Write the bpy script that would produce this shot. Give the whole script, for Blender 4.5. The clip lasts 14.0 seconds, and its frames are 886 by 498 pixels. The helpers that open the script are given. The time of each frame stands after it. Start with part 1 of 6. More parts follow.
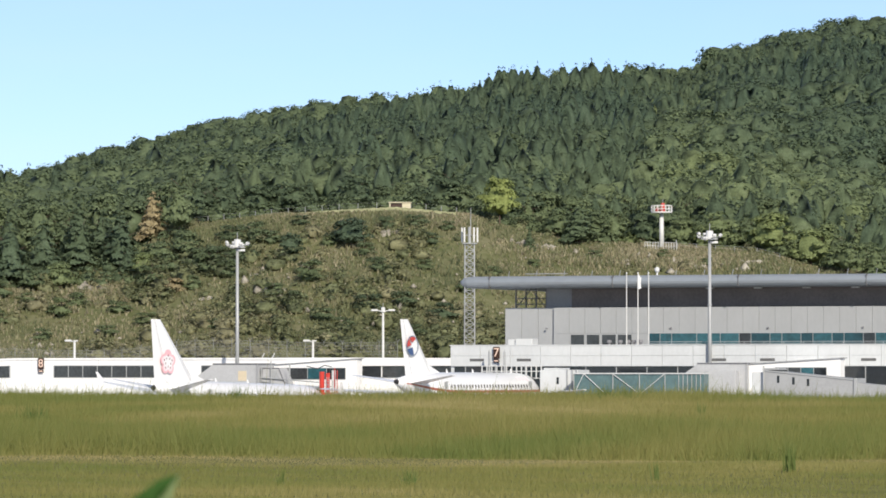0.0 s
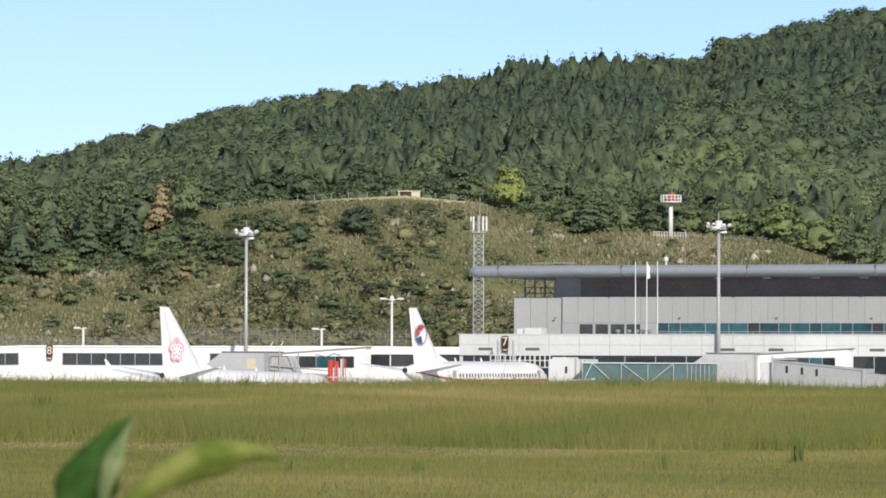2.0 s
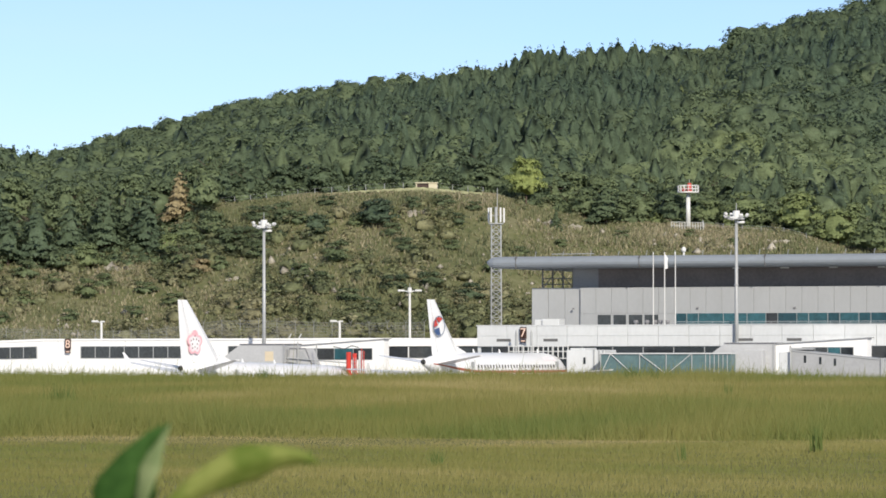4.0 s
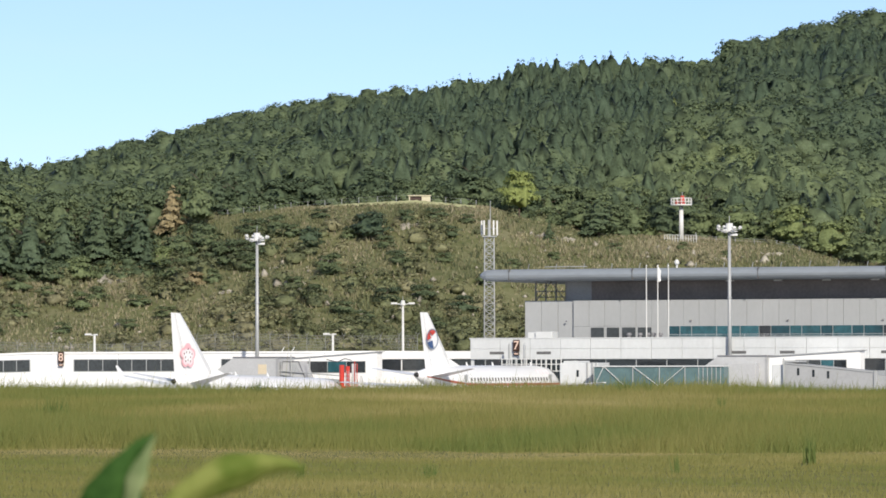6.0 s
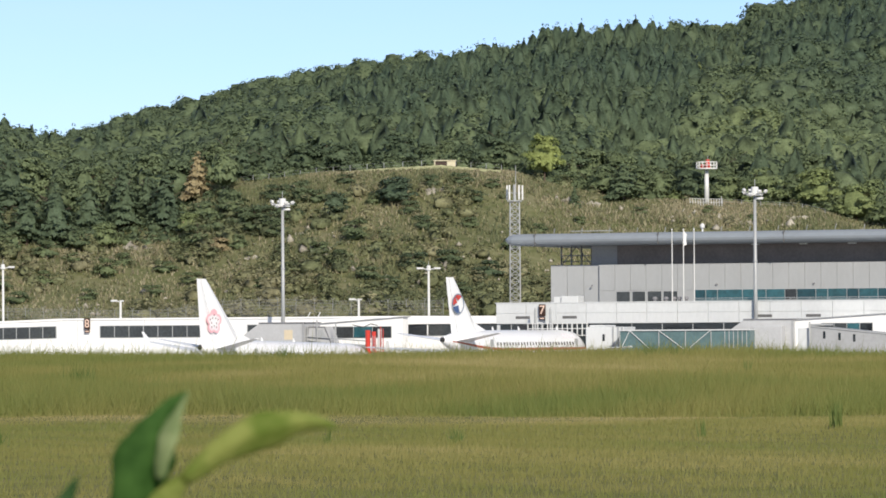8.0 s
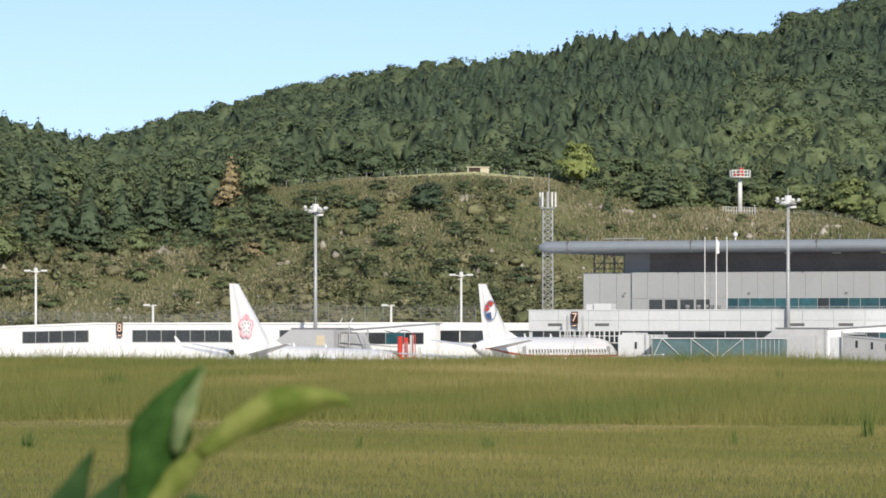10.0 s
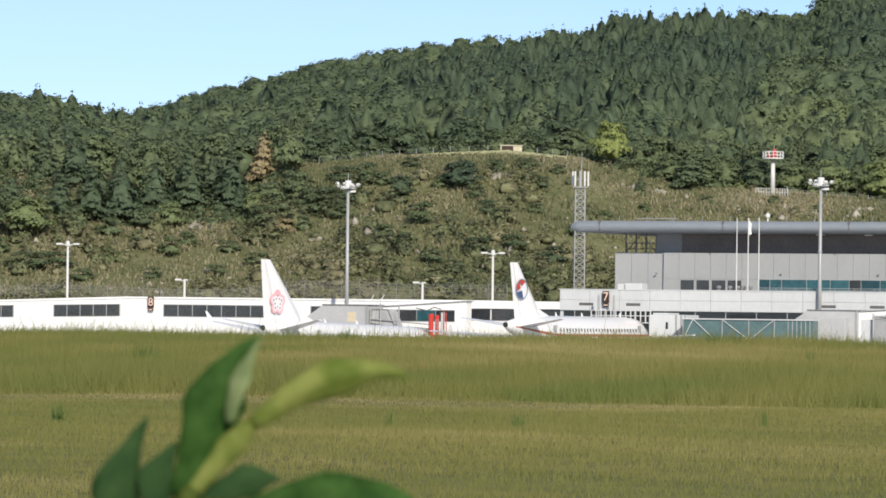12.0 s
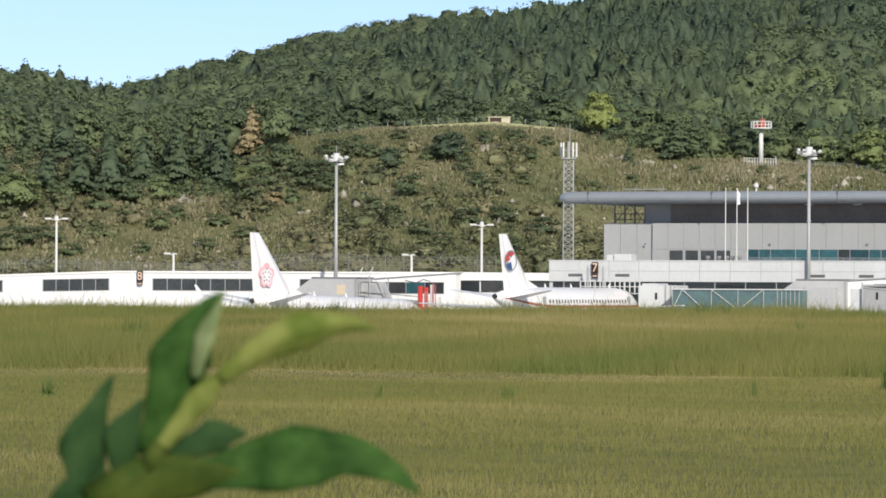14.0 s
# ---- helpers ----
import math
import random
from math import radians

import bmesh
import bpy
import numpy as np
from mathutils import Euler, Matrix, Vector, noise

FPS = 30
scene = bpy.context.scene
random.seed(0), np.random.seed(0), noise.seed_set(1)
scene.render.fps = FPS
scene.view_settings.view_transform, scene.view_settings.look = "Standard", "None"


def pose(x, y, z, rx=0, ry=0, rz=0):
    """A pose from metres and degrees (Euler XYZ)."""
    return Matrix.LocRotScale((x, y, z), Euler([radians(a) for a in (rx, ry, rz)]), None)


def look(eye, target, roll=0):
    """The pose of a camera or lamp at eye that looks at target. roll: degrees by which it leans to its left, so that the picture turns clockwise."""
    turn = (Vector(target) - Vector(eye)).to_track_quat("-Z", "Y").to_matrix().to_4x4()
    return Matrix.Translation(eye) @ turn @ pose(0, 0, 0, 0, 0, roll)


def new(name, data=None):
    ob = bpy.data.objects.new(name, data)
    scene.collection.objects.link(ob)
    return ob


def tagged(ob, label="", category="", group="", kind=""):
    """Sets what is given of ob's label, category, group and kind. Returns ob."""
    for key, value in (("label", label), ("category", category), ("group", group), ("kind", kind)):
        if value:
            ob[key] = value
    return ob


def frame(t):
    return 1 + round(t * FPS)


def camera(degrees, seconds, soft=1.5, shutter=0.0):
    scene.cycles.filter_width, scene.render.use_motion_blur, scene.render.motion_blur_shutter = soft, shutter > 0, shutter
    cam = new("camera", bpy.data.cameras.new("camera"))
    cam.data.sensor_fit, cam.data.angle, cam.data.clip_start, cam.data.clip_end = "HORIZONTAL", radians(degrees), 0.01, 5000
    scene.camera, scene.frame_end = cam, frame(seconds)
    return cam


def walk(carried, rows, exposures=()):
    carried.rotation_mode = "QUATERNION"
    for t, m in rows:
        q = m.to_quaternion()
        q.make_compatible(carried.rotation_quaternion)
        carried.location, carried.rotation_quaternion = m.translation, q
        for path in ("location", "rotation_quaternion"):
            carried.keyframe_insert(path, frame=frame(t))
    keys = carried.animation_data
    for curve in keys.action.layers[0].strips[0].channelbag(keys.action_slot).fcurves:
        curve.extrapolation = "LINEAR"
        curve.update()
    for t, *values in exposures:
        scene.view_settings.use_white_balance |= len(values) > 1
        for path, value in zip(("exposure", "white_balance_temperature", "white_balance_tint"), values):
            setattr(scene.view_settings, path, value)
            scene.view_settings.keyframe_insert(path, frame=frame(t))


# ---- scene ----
cam = camera(10.0, 14.0, soft=1.7)
EYE = (0.0, 0.0, 5.4)
TURNS = [
    (0.0, 91.4319, 0.0, 0.0),
    (0.5, 91.4051, -0.1245, -0.0520),
    (1.0, 91.3175, -0.2169, -0.0655),
    (1.5, 91.2526, -0.2237, 0.0196),
    (2.0, 91.3051, -0.2289, 0.0967),
    (2.5, 91.2509, -0.1804, 0.2285),
    (2.7, 91.1967, -0.1744, 0.2838),
    (5.0, 91.2600, 0.1875, 0.2659),
    (5.5, 91.3481, 0.1821, 0.2785),
    (6.0, 91.3540, 0.1116, 0.2255),
    (6.5, 91.1671, 0.2903, 0.1907),
    (7.0, 91.0344, 0.4759, 0.1961),
    (7.5, 90.9712, 0.4154, 0.3230),
    (8.0, 90.9575, 0.3600, 0.5196),
    (8.2, 90.9722, 0.2848, 0.6094),
    (10.5, 91.0317, -0.1560, 0.9477),
    (11.0, 90.9515, -0.3314, 1.0549),
    (11.5, 90.8847, -0.4738, 1.1725),
    (12.0, 90.7783, -0.7096, 1.2346),
    (12.5, 90.7100, -0.7027, 1.2092),
    (13.0, 90.6260, -0.5169, 1.1481),
    (13.5, 90.5131, -0.3720, 1.1029),
    (14.0, 90.4630, -0.3116, 1.1129),
]
walk(cam, [(t, pose(*EYE, rx, ry, rz)) for t, rx, ry, rz in TURNS],
     exposures=[(0.0, 0.45), (8.2, 0.45), (10.5, 0.40), (14.0, 0.40)])
cam.data.dof.use_dof = True
cam.data.dof.focus_distance = 500.0
cam.data.dof.aperture_fstop = 80.0

# ---- daylight: afternoon sun from behind the camera, clear sky ----
SUN_DIR = Vector((0.25, -0.85, 0.46)).normalized()
world = bpy.data.worlds.new("sky")
scene.world = world
world.use_nodes = True
wn = world.node_tree
wn.nodes.clear()
sky = wn.nodes.new("ShaderNodeTexSky")
sky.sky_type = 'NISHITA'
sky.sun_disc = False
sky.sun_elevation = math.asin(SUN_DIR.z)
sky.sun_rotation = math.atan2(SUN_DIR.x, SUN_DIR.y)
sky.air_density, sky.dust_density, sky.ozone_density = 0.50, 0.32, 3.1
sky.altitude = 500
bgn = wn.nodes.new("ShaderNodeBackground")
bgn.inputs[1].default_value = 0.103
wo = wn.nodes.new("ShaderNodeOutputWorld")
# a thin veil of high cloud over the blue
wtc = wn.nodes.new("ShaderNodeTexCoord")
wmp = wn.nodes.new("ShaderNodeMapping")
wmp.inputs["Scale"].default_value = (3.0, 3.0, 14.0)
veil = wn.nodes.new("ShaderNodeTexNoise")
veil.inputs["Scale"].default_value, veil.inputs["Detail"].default_value = 2.2, 5
thin = wn.nodes.new("ShaderNodeMapRange")
thin.inputs[1].default_value, thin.inputs[2].default_value = 0.3, 0.75
thin.inputs[3].default_value, thin.inputs[4].default_value = 0.10, 0.28
haze = wn.nodes.new("ShaderNodeMix")
haze.data_type = 'RGBA'
haze.inputs[7].default_value = (6.3, 6.3, 6.6, 1)
wn.links.new(wtc.outputs["Generated"], wmp.inputs[0])
wn.links.new(wmp.outputs[0], veil.inputs[0])
wn.links.new(veil.outputs[0], thin.inputs[0])
wn.links.new(thin.outputs[0], haze.inputs[0])
wn.links.new(sky.outputs[0], haze.inputs[6])
wn.links.new(haze.outputs[2], bgn.inputs[0])
wn.links.new(bgn.outputs[0], wo.inputs[0])
sun = new("sun", bpy.data.lights.new("sun", 'SUN'))
sun.data.energy, sun.data.angle, sun.data.color = 3.3, radians(0.5), (1.0, 0.92, 0.79)
sun.matrix_world = look(SUN_DIR * 50, (0, 0, 0))

# ---- materials ----


def mat(name, color, rough=0.6, metal=0.0, vary=0.12, scale=1.0, bump=0.0, stretch=(1, 1, 1), dirt=None, spec=0.4, fine=8.0):
    """A surface whose colour varies at two scales, with fine relief and, on request, streaks of dirt."""
    m = bpy.data.materials.new(name)
    m.use_nodes = True
    nt = m.node_tree
    p = nt.nodes["Principled BSDF"]
    geo = nt.nodes.new("ShaderNodeNewGeometry")
    mp = nt.nodes.new("ShaderNodeMapping")
    mp.inputs[3].default_value = stretch
    nt.links.new(geo.outputs["Position"], mp.inputs[0])
    n1 = nt.nodes.new("ShaderNodeTexNoise")
    n1.inputs["Scale"].default_value, n1.inputs["Detail"].default_value = scale, 4
    n2 = nt.nodes.new("ShaderNodeTexNoise")
    n2.inputs["Scale"].default_value, n2.inputs["Detail"].default_value = scale * fine, 3
    nt.links.new(mp.outputs[0], n1.inputs[0])
    nt.links.new(mp.outputs[0], n2.inputs[0])
    mix = nt.nodes.new("ShaderNodeMath")
    mix.operation = 'MULTIPLY_ADD'
    mix.inputs[1].default_value = 0.45
    nt.links.new(n2.outputs[0], mix.inputs[0])
    half = nt.nodes.new("ShaderNodeMath")
    half.operation = 'MULTIPLY'
    half.inputs[1].default_value = 0.55
    nt.links.new(n1.outputs[0], half.inputs[0])
    nt.links.new(half.outputs[0], mix.inputs[2])
    ramp = nt.nodes.new("ShaderNodeValToRGB")
    ramp.color_ramp.elements[0].position, ramp.color_ramp.elements[1].position = 0.32, 0.68
    lo = [c * (1 - vary) for c in color]
    hi = [min(1, c * (1 + vary)) for c in color]
    ramp.color_ramp.elements[0].color = (*(dirt or lo), 1)
    ramp.color_ramp.elements[1].color = (*hi, 1)
    nt.links.new(mix.outputs[0], ramp.inputs[0])
    nt.links.new(ramp.outputs[0], p.inputs["Base Color"])
    p.inputs["Roughness"].default_value, p.inputs["Metallic"].default_value = rough, metal
    p.inputs["Specular IOR Level"].default_value = spec
    if bump:
        b = nt.nodes.new("ShaderNodeBump")
        b.inputs["Strength"].default_value, b.inputs["Distance"].default_value = bump, 0.02
        nt.links.new(n2.outputs[0], b.inputs["Height"])
        nt.links.new(b.outputs[0], p.inputs["Normal"])
    return m


def leaf_mat(name, stops, spread=0.25, shine=0.25, grain=0.0):
    """Foliage: the 'hue' attribute of each plant picks its colour, each leaf differs a little, and light shines through."""
    m = bpy.data.materials.new(name)
    m.use_nodes = True
    nt = m.node_tree
    nt.nodes.clear()
    out = nt.nodes.new("ShaderNodeOutputMaterial")
    at = nt.nodes.new("ShaderNodeAttribute")
    at.attribute_name = "hue"
    geo = nt.nodes.new("ShaderNodeNewGeometry")
    ramp = nt.nodes.new("ShaderNodeValToRGB")
    els = ramp.color_ramp.elements
    for i, (pos, c) in enumerate(stops):
        e = els[i] if i < 2 else els.new(pos)
        e.position, e.color = pos, (*c, 1)
    nt.links.new(at.outputs["Fac"], ramp.inputs[0])
    hsv = nt.nodes.new("ShaderNodeHueSaturation")
    val = nt.nodes.new("ShaderNodeMapRange")
    val.inputs[3].default_value, val.inputs[4].default_value = 1 - spread, 1 + spread
    nt.links.new(geo.outputs["Random Per Island"], val.inputs[0])
    value = val.outputs[0]
    if grain:
        tex = nt.nodes.new("ShaderNodeTexNoise")
        tex.inputs["Scale"].default_value, tex.inputs["Detail"].default_value = grain, 3
        nt.links.new(geo.outputs["Position"], tex.inputs[0])
        rng_ = nt.nodes.new("ShaderNodeMapRange")
        rng_.inputs[1].default_value, rng_.inputs[2].default_value = 0.3, 0.7
        rng_.inputs[3].default_value, rng_.inputs[4].default_value = 0.78, 1.22
        nt.links.new(tex.outputs[0], rng_.inputs[0])
        mul = nt.nodes.new("ShaderNodeMath")
        mul.operation = 'MULTIPLY'
        nt.links.new(value, mul.inputs[0])
        nt.links.new(rng_.outputs[0], mul.inputs[1])
        value = mul.outputs[0]
    nt.links.new(value, hsv.inputs["Value"])
    nt.links.new(ramp.outputs[0], hsv.inputs["Color"])
    d = nt.nodes.new("ShaderNodeBsdfPrincipled")
    d.inputs["Roughness"].default_value = 0.62
    d.inputs["Specular IOR Level"].default_value = 0.22
    if grain:
        bp_ = nt.nodes.new("ShaderNodeBump")
        bp_.inputs["Strength"].default_value, bp_.inputs["Distance"].default_value = 0.55, 0.5 / grain
        nt.links.new(tex.outputs[0], bp_.inputs["Height"])
        nt.links.new(bp_.outputs[0], d.inputs["Normal"])
    tr = nt.nodes.new("ShaderNodeBsdfTranslucent")
    mx = nt.nodes.new("ShaderNodeMixShader")
    mx.inputs[0].default_value = shine
    nt.links.new(hsv.outputs[0], d.inputs["Base Color"])
    nt.links.new(hsv.outputs[0], tr.inputs["Color"])
    nt.links.new(d.outputs[0], mx.inputs[1])
    nt.links.new(tr.outputs[0], mx.inputs[2])
    nt.links.new(mx.outputs[0], out.inputs[0])
    return m


def ground_mat():
    """Earth and dry grass, in patches."""
    m = bpy.data.materials.new("earth and grass")
    m.use_nodes = True
    nt = m.node_tree
    p = nt.nodes["Principled BSDF"]
    geo = nt.nodes.new("ShaderNodeNewGeometry")

    def noise_at(scale, detail):
        n = nt.nodes.new("ShaderNodeTexNoise")
        n.inputs["Scale"].default_value, n.inputs["Detail"].default_value = scale, detail
        nt.links.new(geo.outputs["Position"], n.inputs[0])
        return n
    big, small = noise_at(0.07, 6), noise_at(0.9, 5)
    r1 = nt.nodes.new("ShaderNodeValToRGB")
    e = r1.color_ramp.elements
    e[0].position, e[0].color = 0.36, (0.098, 0.114, 0.050, 1)
    e[1].position, e[1].color = 0.62, (0.205, 0.194, 0.112, 1)
    x = e.new(0.5)
    x.color = (0.142, 0.150, 0.068, 1)
    r2 = nt.nodes.new("ShaderNodeValToRGB")
    e = r2.color_ramp.elements
    e[0].position, e[0].color = 0.35, (0.085, 0.098, 0.037, 1)
    e[1].position, e[1].color = 0.66, (0.22, 0.208, 0.122, 1)
    nt.links.new(big.outputs[0], r1.inputs[0])
    nt.links.new(small.outputs[0], r2.inputs[0])
    mx = nt.nodes.new("ShaderNodeMix")
    mx.data_type = 'RGBA'
    mx.inputs[0].default_value = 0.5
    nt.links.new(r1.outputs[0], mx.inputs[6])
    nt.links.new(r2.outputs[0], mx.inputs[7])
    turf = nt.nodes.new("ShaderNodeValToRGB")
    e = turf.color_ramp.elements
    e[0].position, e[0].color = 0.3, (0.120, 0.128, 0.042, 1)
    e[1].position, e[1].color = 0.7, (0.205, 0.195, 0.068, 1)
    nt.links.new(small.outputs[0], turf.inputs[0])
    sep = nt.nodes.new("ShaderNodeSeparateXYZ")
    nt.links.new(geo.outputs["Position"], sep.inputs[0])
    far = nt.nodes.new("ShaderNodeMapRange")
    far.inputs[1].default_value, far.inputs[2].default_value = 220, 300
    nt.links.new(sep.outputs[1], far.inputs[0])
    both = nt.nodes.new("ShaderNodeMix")
    both.data_type = 'RGBA'
    nt.links.new(far.outputs[0], both.inputs[0])
    nt.links.new(turf.outputs[0], both.inputs[6])
    nt.links.new(mx.outputs[2], both.inputs[7])
    litter = nt.nodes.new("ShaderNodeMapRange")
    litter.inputs[1].default_value, litter.inputs[2].default_value = 842, 862
    nt.links.new(sep.outputs[1], litter.inputs[0])
    wood = nt.nodes.new("ShaderNodeMix")
    wood.data_type = 'RGBA'
    wood.inputs[7].default_value = (0.075, 0.085, 0.042, 1)
    nt.links.new(litter.outputs[0], wood.inputs[0])
    nt.links.new(both.outputs[2], wood.inputs[6])
    nt.links.new(wood.outputs[2], p.inputs["Base Color"])
    p.inputs["Roughness"].default_value = 0.95
    p.inputs["Specular IOR Level"].default_value = 0.1
    b = nt.nodes.new("ShaderNodeBump")
    b.inputs["Strength"].default_value, b.inputs["Distance"].default_value = 0.35, 0.3
    nt.links.new(small.outputs[0], b.inputs["Height"])
    nt.links.new(b.outputs[0], p.inputs["Normal"])
    return m


M_GROUND = ground_mat()
M_CONCRETE = mat("apron concrete", (0.36, 0.35, 0.33), 0.85, vary=0.15, scale=0.2, bump=0.2)
M_WHITE = mat("white wall paint", (0.87, 0.865, 0.85), 0.55, vary=0.03, scale=0.5, stretch=(1, 1, 0.4))
M_PANEL = mat("white metal cladding", (0.615, 0.63, 0.63), 0.45, vary=0.06, scale=0.35, stretch=(1, 1, 0.5))
M_PANELG = mat("pale grey cladding", (0.375, 0.384, 0.388), 0.5, vary=0.05, scale=0.35, stretch=(1, 1, 0.5))
M_ROOF = mat("grey roof metal", (0.30, 0.33, 0.36), 0.42, metal=0.25, vary=0.08, scale=0.2, stretch=(0.3, 1, 1))
M_LOUVRE = mat("dark louvre metal", (0.21, 0.185, 0.175), 0.6, vary=0.2, scale=0.4)
M_SOFFIT = mat("soffit grey", (0.22, 0.22, 0.23), 0.7, vary=0.1)
M_SEAM = mat("joint dark grey", (0.13, 0.13, 0.13), 0.8)
M_FRAME = mat("window frame grey", (0.42, 0.43, 0.43), 0.5)
M_GLASSD = mat("dark window glass", (0.022, 0.026, 0.03), 0.08, vary=0.4, scale=0.3, spec=0.6)
M_GLASSG = mat("grey window glass", (0.05, 0.055, 0.058), 0.12, vary=0.35, scale=0.4, spec=0.5)
M_TEAL = mat("teal tinted glass", (0.028, 0.098, 0.118), 0.12, vary=0.45, scale=0.25, spec=0.6)
M_TEALD = mat("deep teal tinted glass", (0.014, 0.055, 0.070), 0.12, vary=0.45, scale=0.25, spec=0.6)
M_GREENGLASS = mat("pale green glazing", (0.10, 0.165, 0.17), 0.15, vary=0.25, scale=0.35, spec=0.6)
M_STEEL = mat("galvanised steel", (0.40, 0.41, 0.41), 0.5, metal=0.2, vary=0.12, scale=1.2, stretch=(1, 1, 0.3))
M_LAMPW = mat("white lamp housing", (0.66, 0.66, 0.64), 0.4, vary=0.05)
M_GREY = mat("bridge grey paint", (0.36, 0.365, 0.37), 0.5, vary=0.1, scale=0.5)
M_ROTUNDA = mat("pale rotunda paint", (0.47, 0.475, 0.48), 0.5, vary=0.08, scale=0.5)
M_CAB = mat("mid grey cab paint", (0.46, 0.46, 0.46), 0.5, vary=0.1)
M_BRIDGE = mat("bridge white paint", (0.52, 0.53, 0.53), 0.5, vary=0.08, scale=0.5)
M_DARK = mat("dark rubber and shadow gap", (0.03, 0.03, 0.032), 0.8)
M_PLANE = mat("aircraft white gloss", (0.83, 0.83, 0.83), 0.22, vary=0.02, scale=0.4, spec=0.5)
M_METAL = mat("bare engine metal", (0.45, 0.45, 0.46), 0.3, metal=0.9, vary=0.08)
M_REDLINE = mat("dull red stripe paint", (0.40, 0.10, 0.07), 0.35, vary=0.1)
M_RED = mat("red paint", (0.55, 0.05, 0.035), 0.35, vary=0.1)
M_BLUE = mat("blue paint", (0.035, 0.085, 0.22), 0.35, vary=0.05)
M_STAMEN = mat("dark red brown paint", (0.22, 0.06, 0.07), 0.4, vary=0.08)
M_RIM = mat("blue-grey rim paint", (0.16, 0.21, 0.29), 0.4, vary=0.08)
M_WIRE = mat("weathered fence wire", (0.27, 0.275, 0.26), 0.7, vary=0.15)
M_PINK = mat("pink paint", (0.82, 0.46, 0.50), 0.4, vary=0.08)
M_PALEPINK = mat("pale pink paint", (0.83, 0.70, 0.72), 0.4, vary=0.05)
M_SIGN = mat("brown sign board", (0.045, 0.022, 0.015), 0.5, vary=0.15)
M_SIGNTEXT = mat("sign figures", (0.85, 0.62, 0.50), 0.5, vary=0.03)
M_ORANGE = mat("faded orange panel", (0.62, 0.53, 0.38), 0.6, vary=0.1)
M_ROCK = mat("weathered rock", (0.36, 0.33, 0.27), 0.9, vary=0.5, scale=0.5, bump=0.8)
M_BARK = mat("bark", (0.10, 0.075, 0.055), 0.9, vary=0.3, scale=1.5, bump=0.5)
M_BUFF = mat("buff plaster", (0.55, 0.50, 0.36), 0.85, vary=0.1)
M_LAWN = mat("dry mown lawn", (0.40, 0.40, 0.22), 0.95, vary=0.45, scale=0.9, bump=0.5, spec=0.1)
M_FLAG = mat("white flag cloth", (0.82, 0.82, 0.80), 0.7, vary=0.04)
# tree and scrub stops hold extra blue: distance haze painted into the leaf colour
M_TREE = leaf_mat("tree leaves", [(0.0, (0.080, 0.120, 0.079)), (1.0, (0.41, 0.34, 0.20)), (0.3, (0.116, 0.157, 0.088)), (0.55, (0.182, 0.228, 0.114)), (0.78, (0.31, 0.36, 0.115)), (0.9, (0.24, 0.20, 0.088))], 0.11, 0.30, 3.2)
M_SCRUB = leaf_mat("scrub leaves", [(0.0, (0.075, 0.096, 0.052)), (1.0, (0.37, 0.33, 0.22)), (0.35, (0.130, 0.150, 0.080)), (0.6, (0.188, 0.206, 0.104)), (0.8, (0.255, 0.250, 0.138))], 0.28, 0.3, 4.0)
M_GRASS = leaf_mat("grass blades", [(0.0, (0.090, 0.148, 0.038)), (1.0, (0.425, 0.355, 0.162)), (0.35, (0.170, 0.206, 0.055)), (0.65, (0.252, 0.244, 0.075)), (0.85, (0.325, 0.290, 0.107))], 0.05, 0.42)

# ---- mesh helpers ----


def link(name, me, material, parent=None, label="", at_pose=None):
    ob = new(name, me)
    if material is not None and not me.materials:
        me.materials.append(material)
    if parent is not None:
        ob.parent = parent
    if at_pose is not None:
        ob.matrix_basis = at_pose
    return tagged(ob, label)


def part(name, bm, material, parent, label="", smooth=False):
    me = bpy.data.meshes.new(name)
    bmesh.ops.recalc_face_normals(bm, faces=bm.faces)
    bm.to_mesh(me)
    bm.free()
    if smooth:
        me.polygons.foreach_set("use_smooth", [True] * len(me.polygons))
    return link(name, me, material, parent, label)


def thing(name, label, category, m=None, group="", kind=""):
    ob = new(name)
    if m is not None:
        ob.matrix_basis = m
    return tagged(ob, label, category, group, kind)


def box(bm, x0, x1, y0, y1, z0, z1, bevel=0.0):
    r = bmesh.ops.create_cube(bm, size=1)
    vs = r["verts"]
    bmesh.ops.scale(bm, vec=(x1 - x0, y1 - y0, z1 - z0), verts=vs)
    bmesh.ops.translate(bm, vec=((x0 + x1) / 2, (y0 + y1) / 2, (z0 + z1) / 2), verts=vs)
    if bevel:
        es = list({e for v in vs for e in v.link_edges})
        bmesh.ops.bevel(bm, geom=es, offset=bevel, segments=1, affect='EDGES')
    return bm


def boxes(*args, bevel=0.0):
    bm = bmesh.new()
    for a in args:
        box(bm, *a, bevel=bevel)
    return bm


def rod(bm, a, b, r0, r1=None, seg=8):
    a, b = Vector(a), Vector(b)
    r1 = r0 if r1 is None else r1
    d = b - a
    m = Matrix.Translation((a + b) / 2) @ d.to_track_quat('Z', 'Y').to_matrix().to_4x4()
    bmesh.ops.create_cone(bm, cap_ends=True, segments=seg, radius1=r0, radius2=r1, depth=d.length, matrix=m)
    return bm


def rods(*args, seg=8):
    bm = bmesh.new()
    for a in args:
        rod(bm, *a, seg=seg)
    return bm


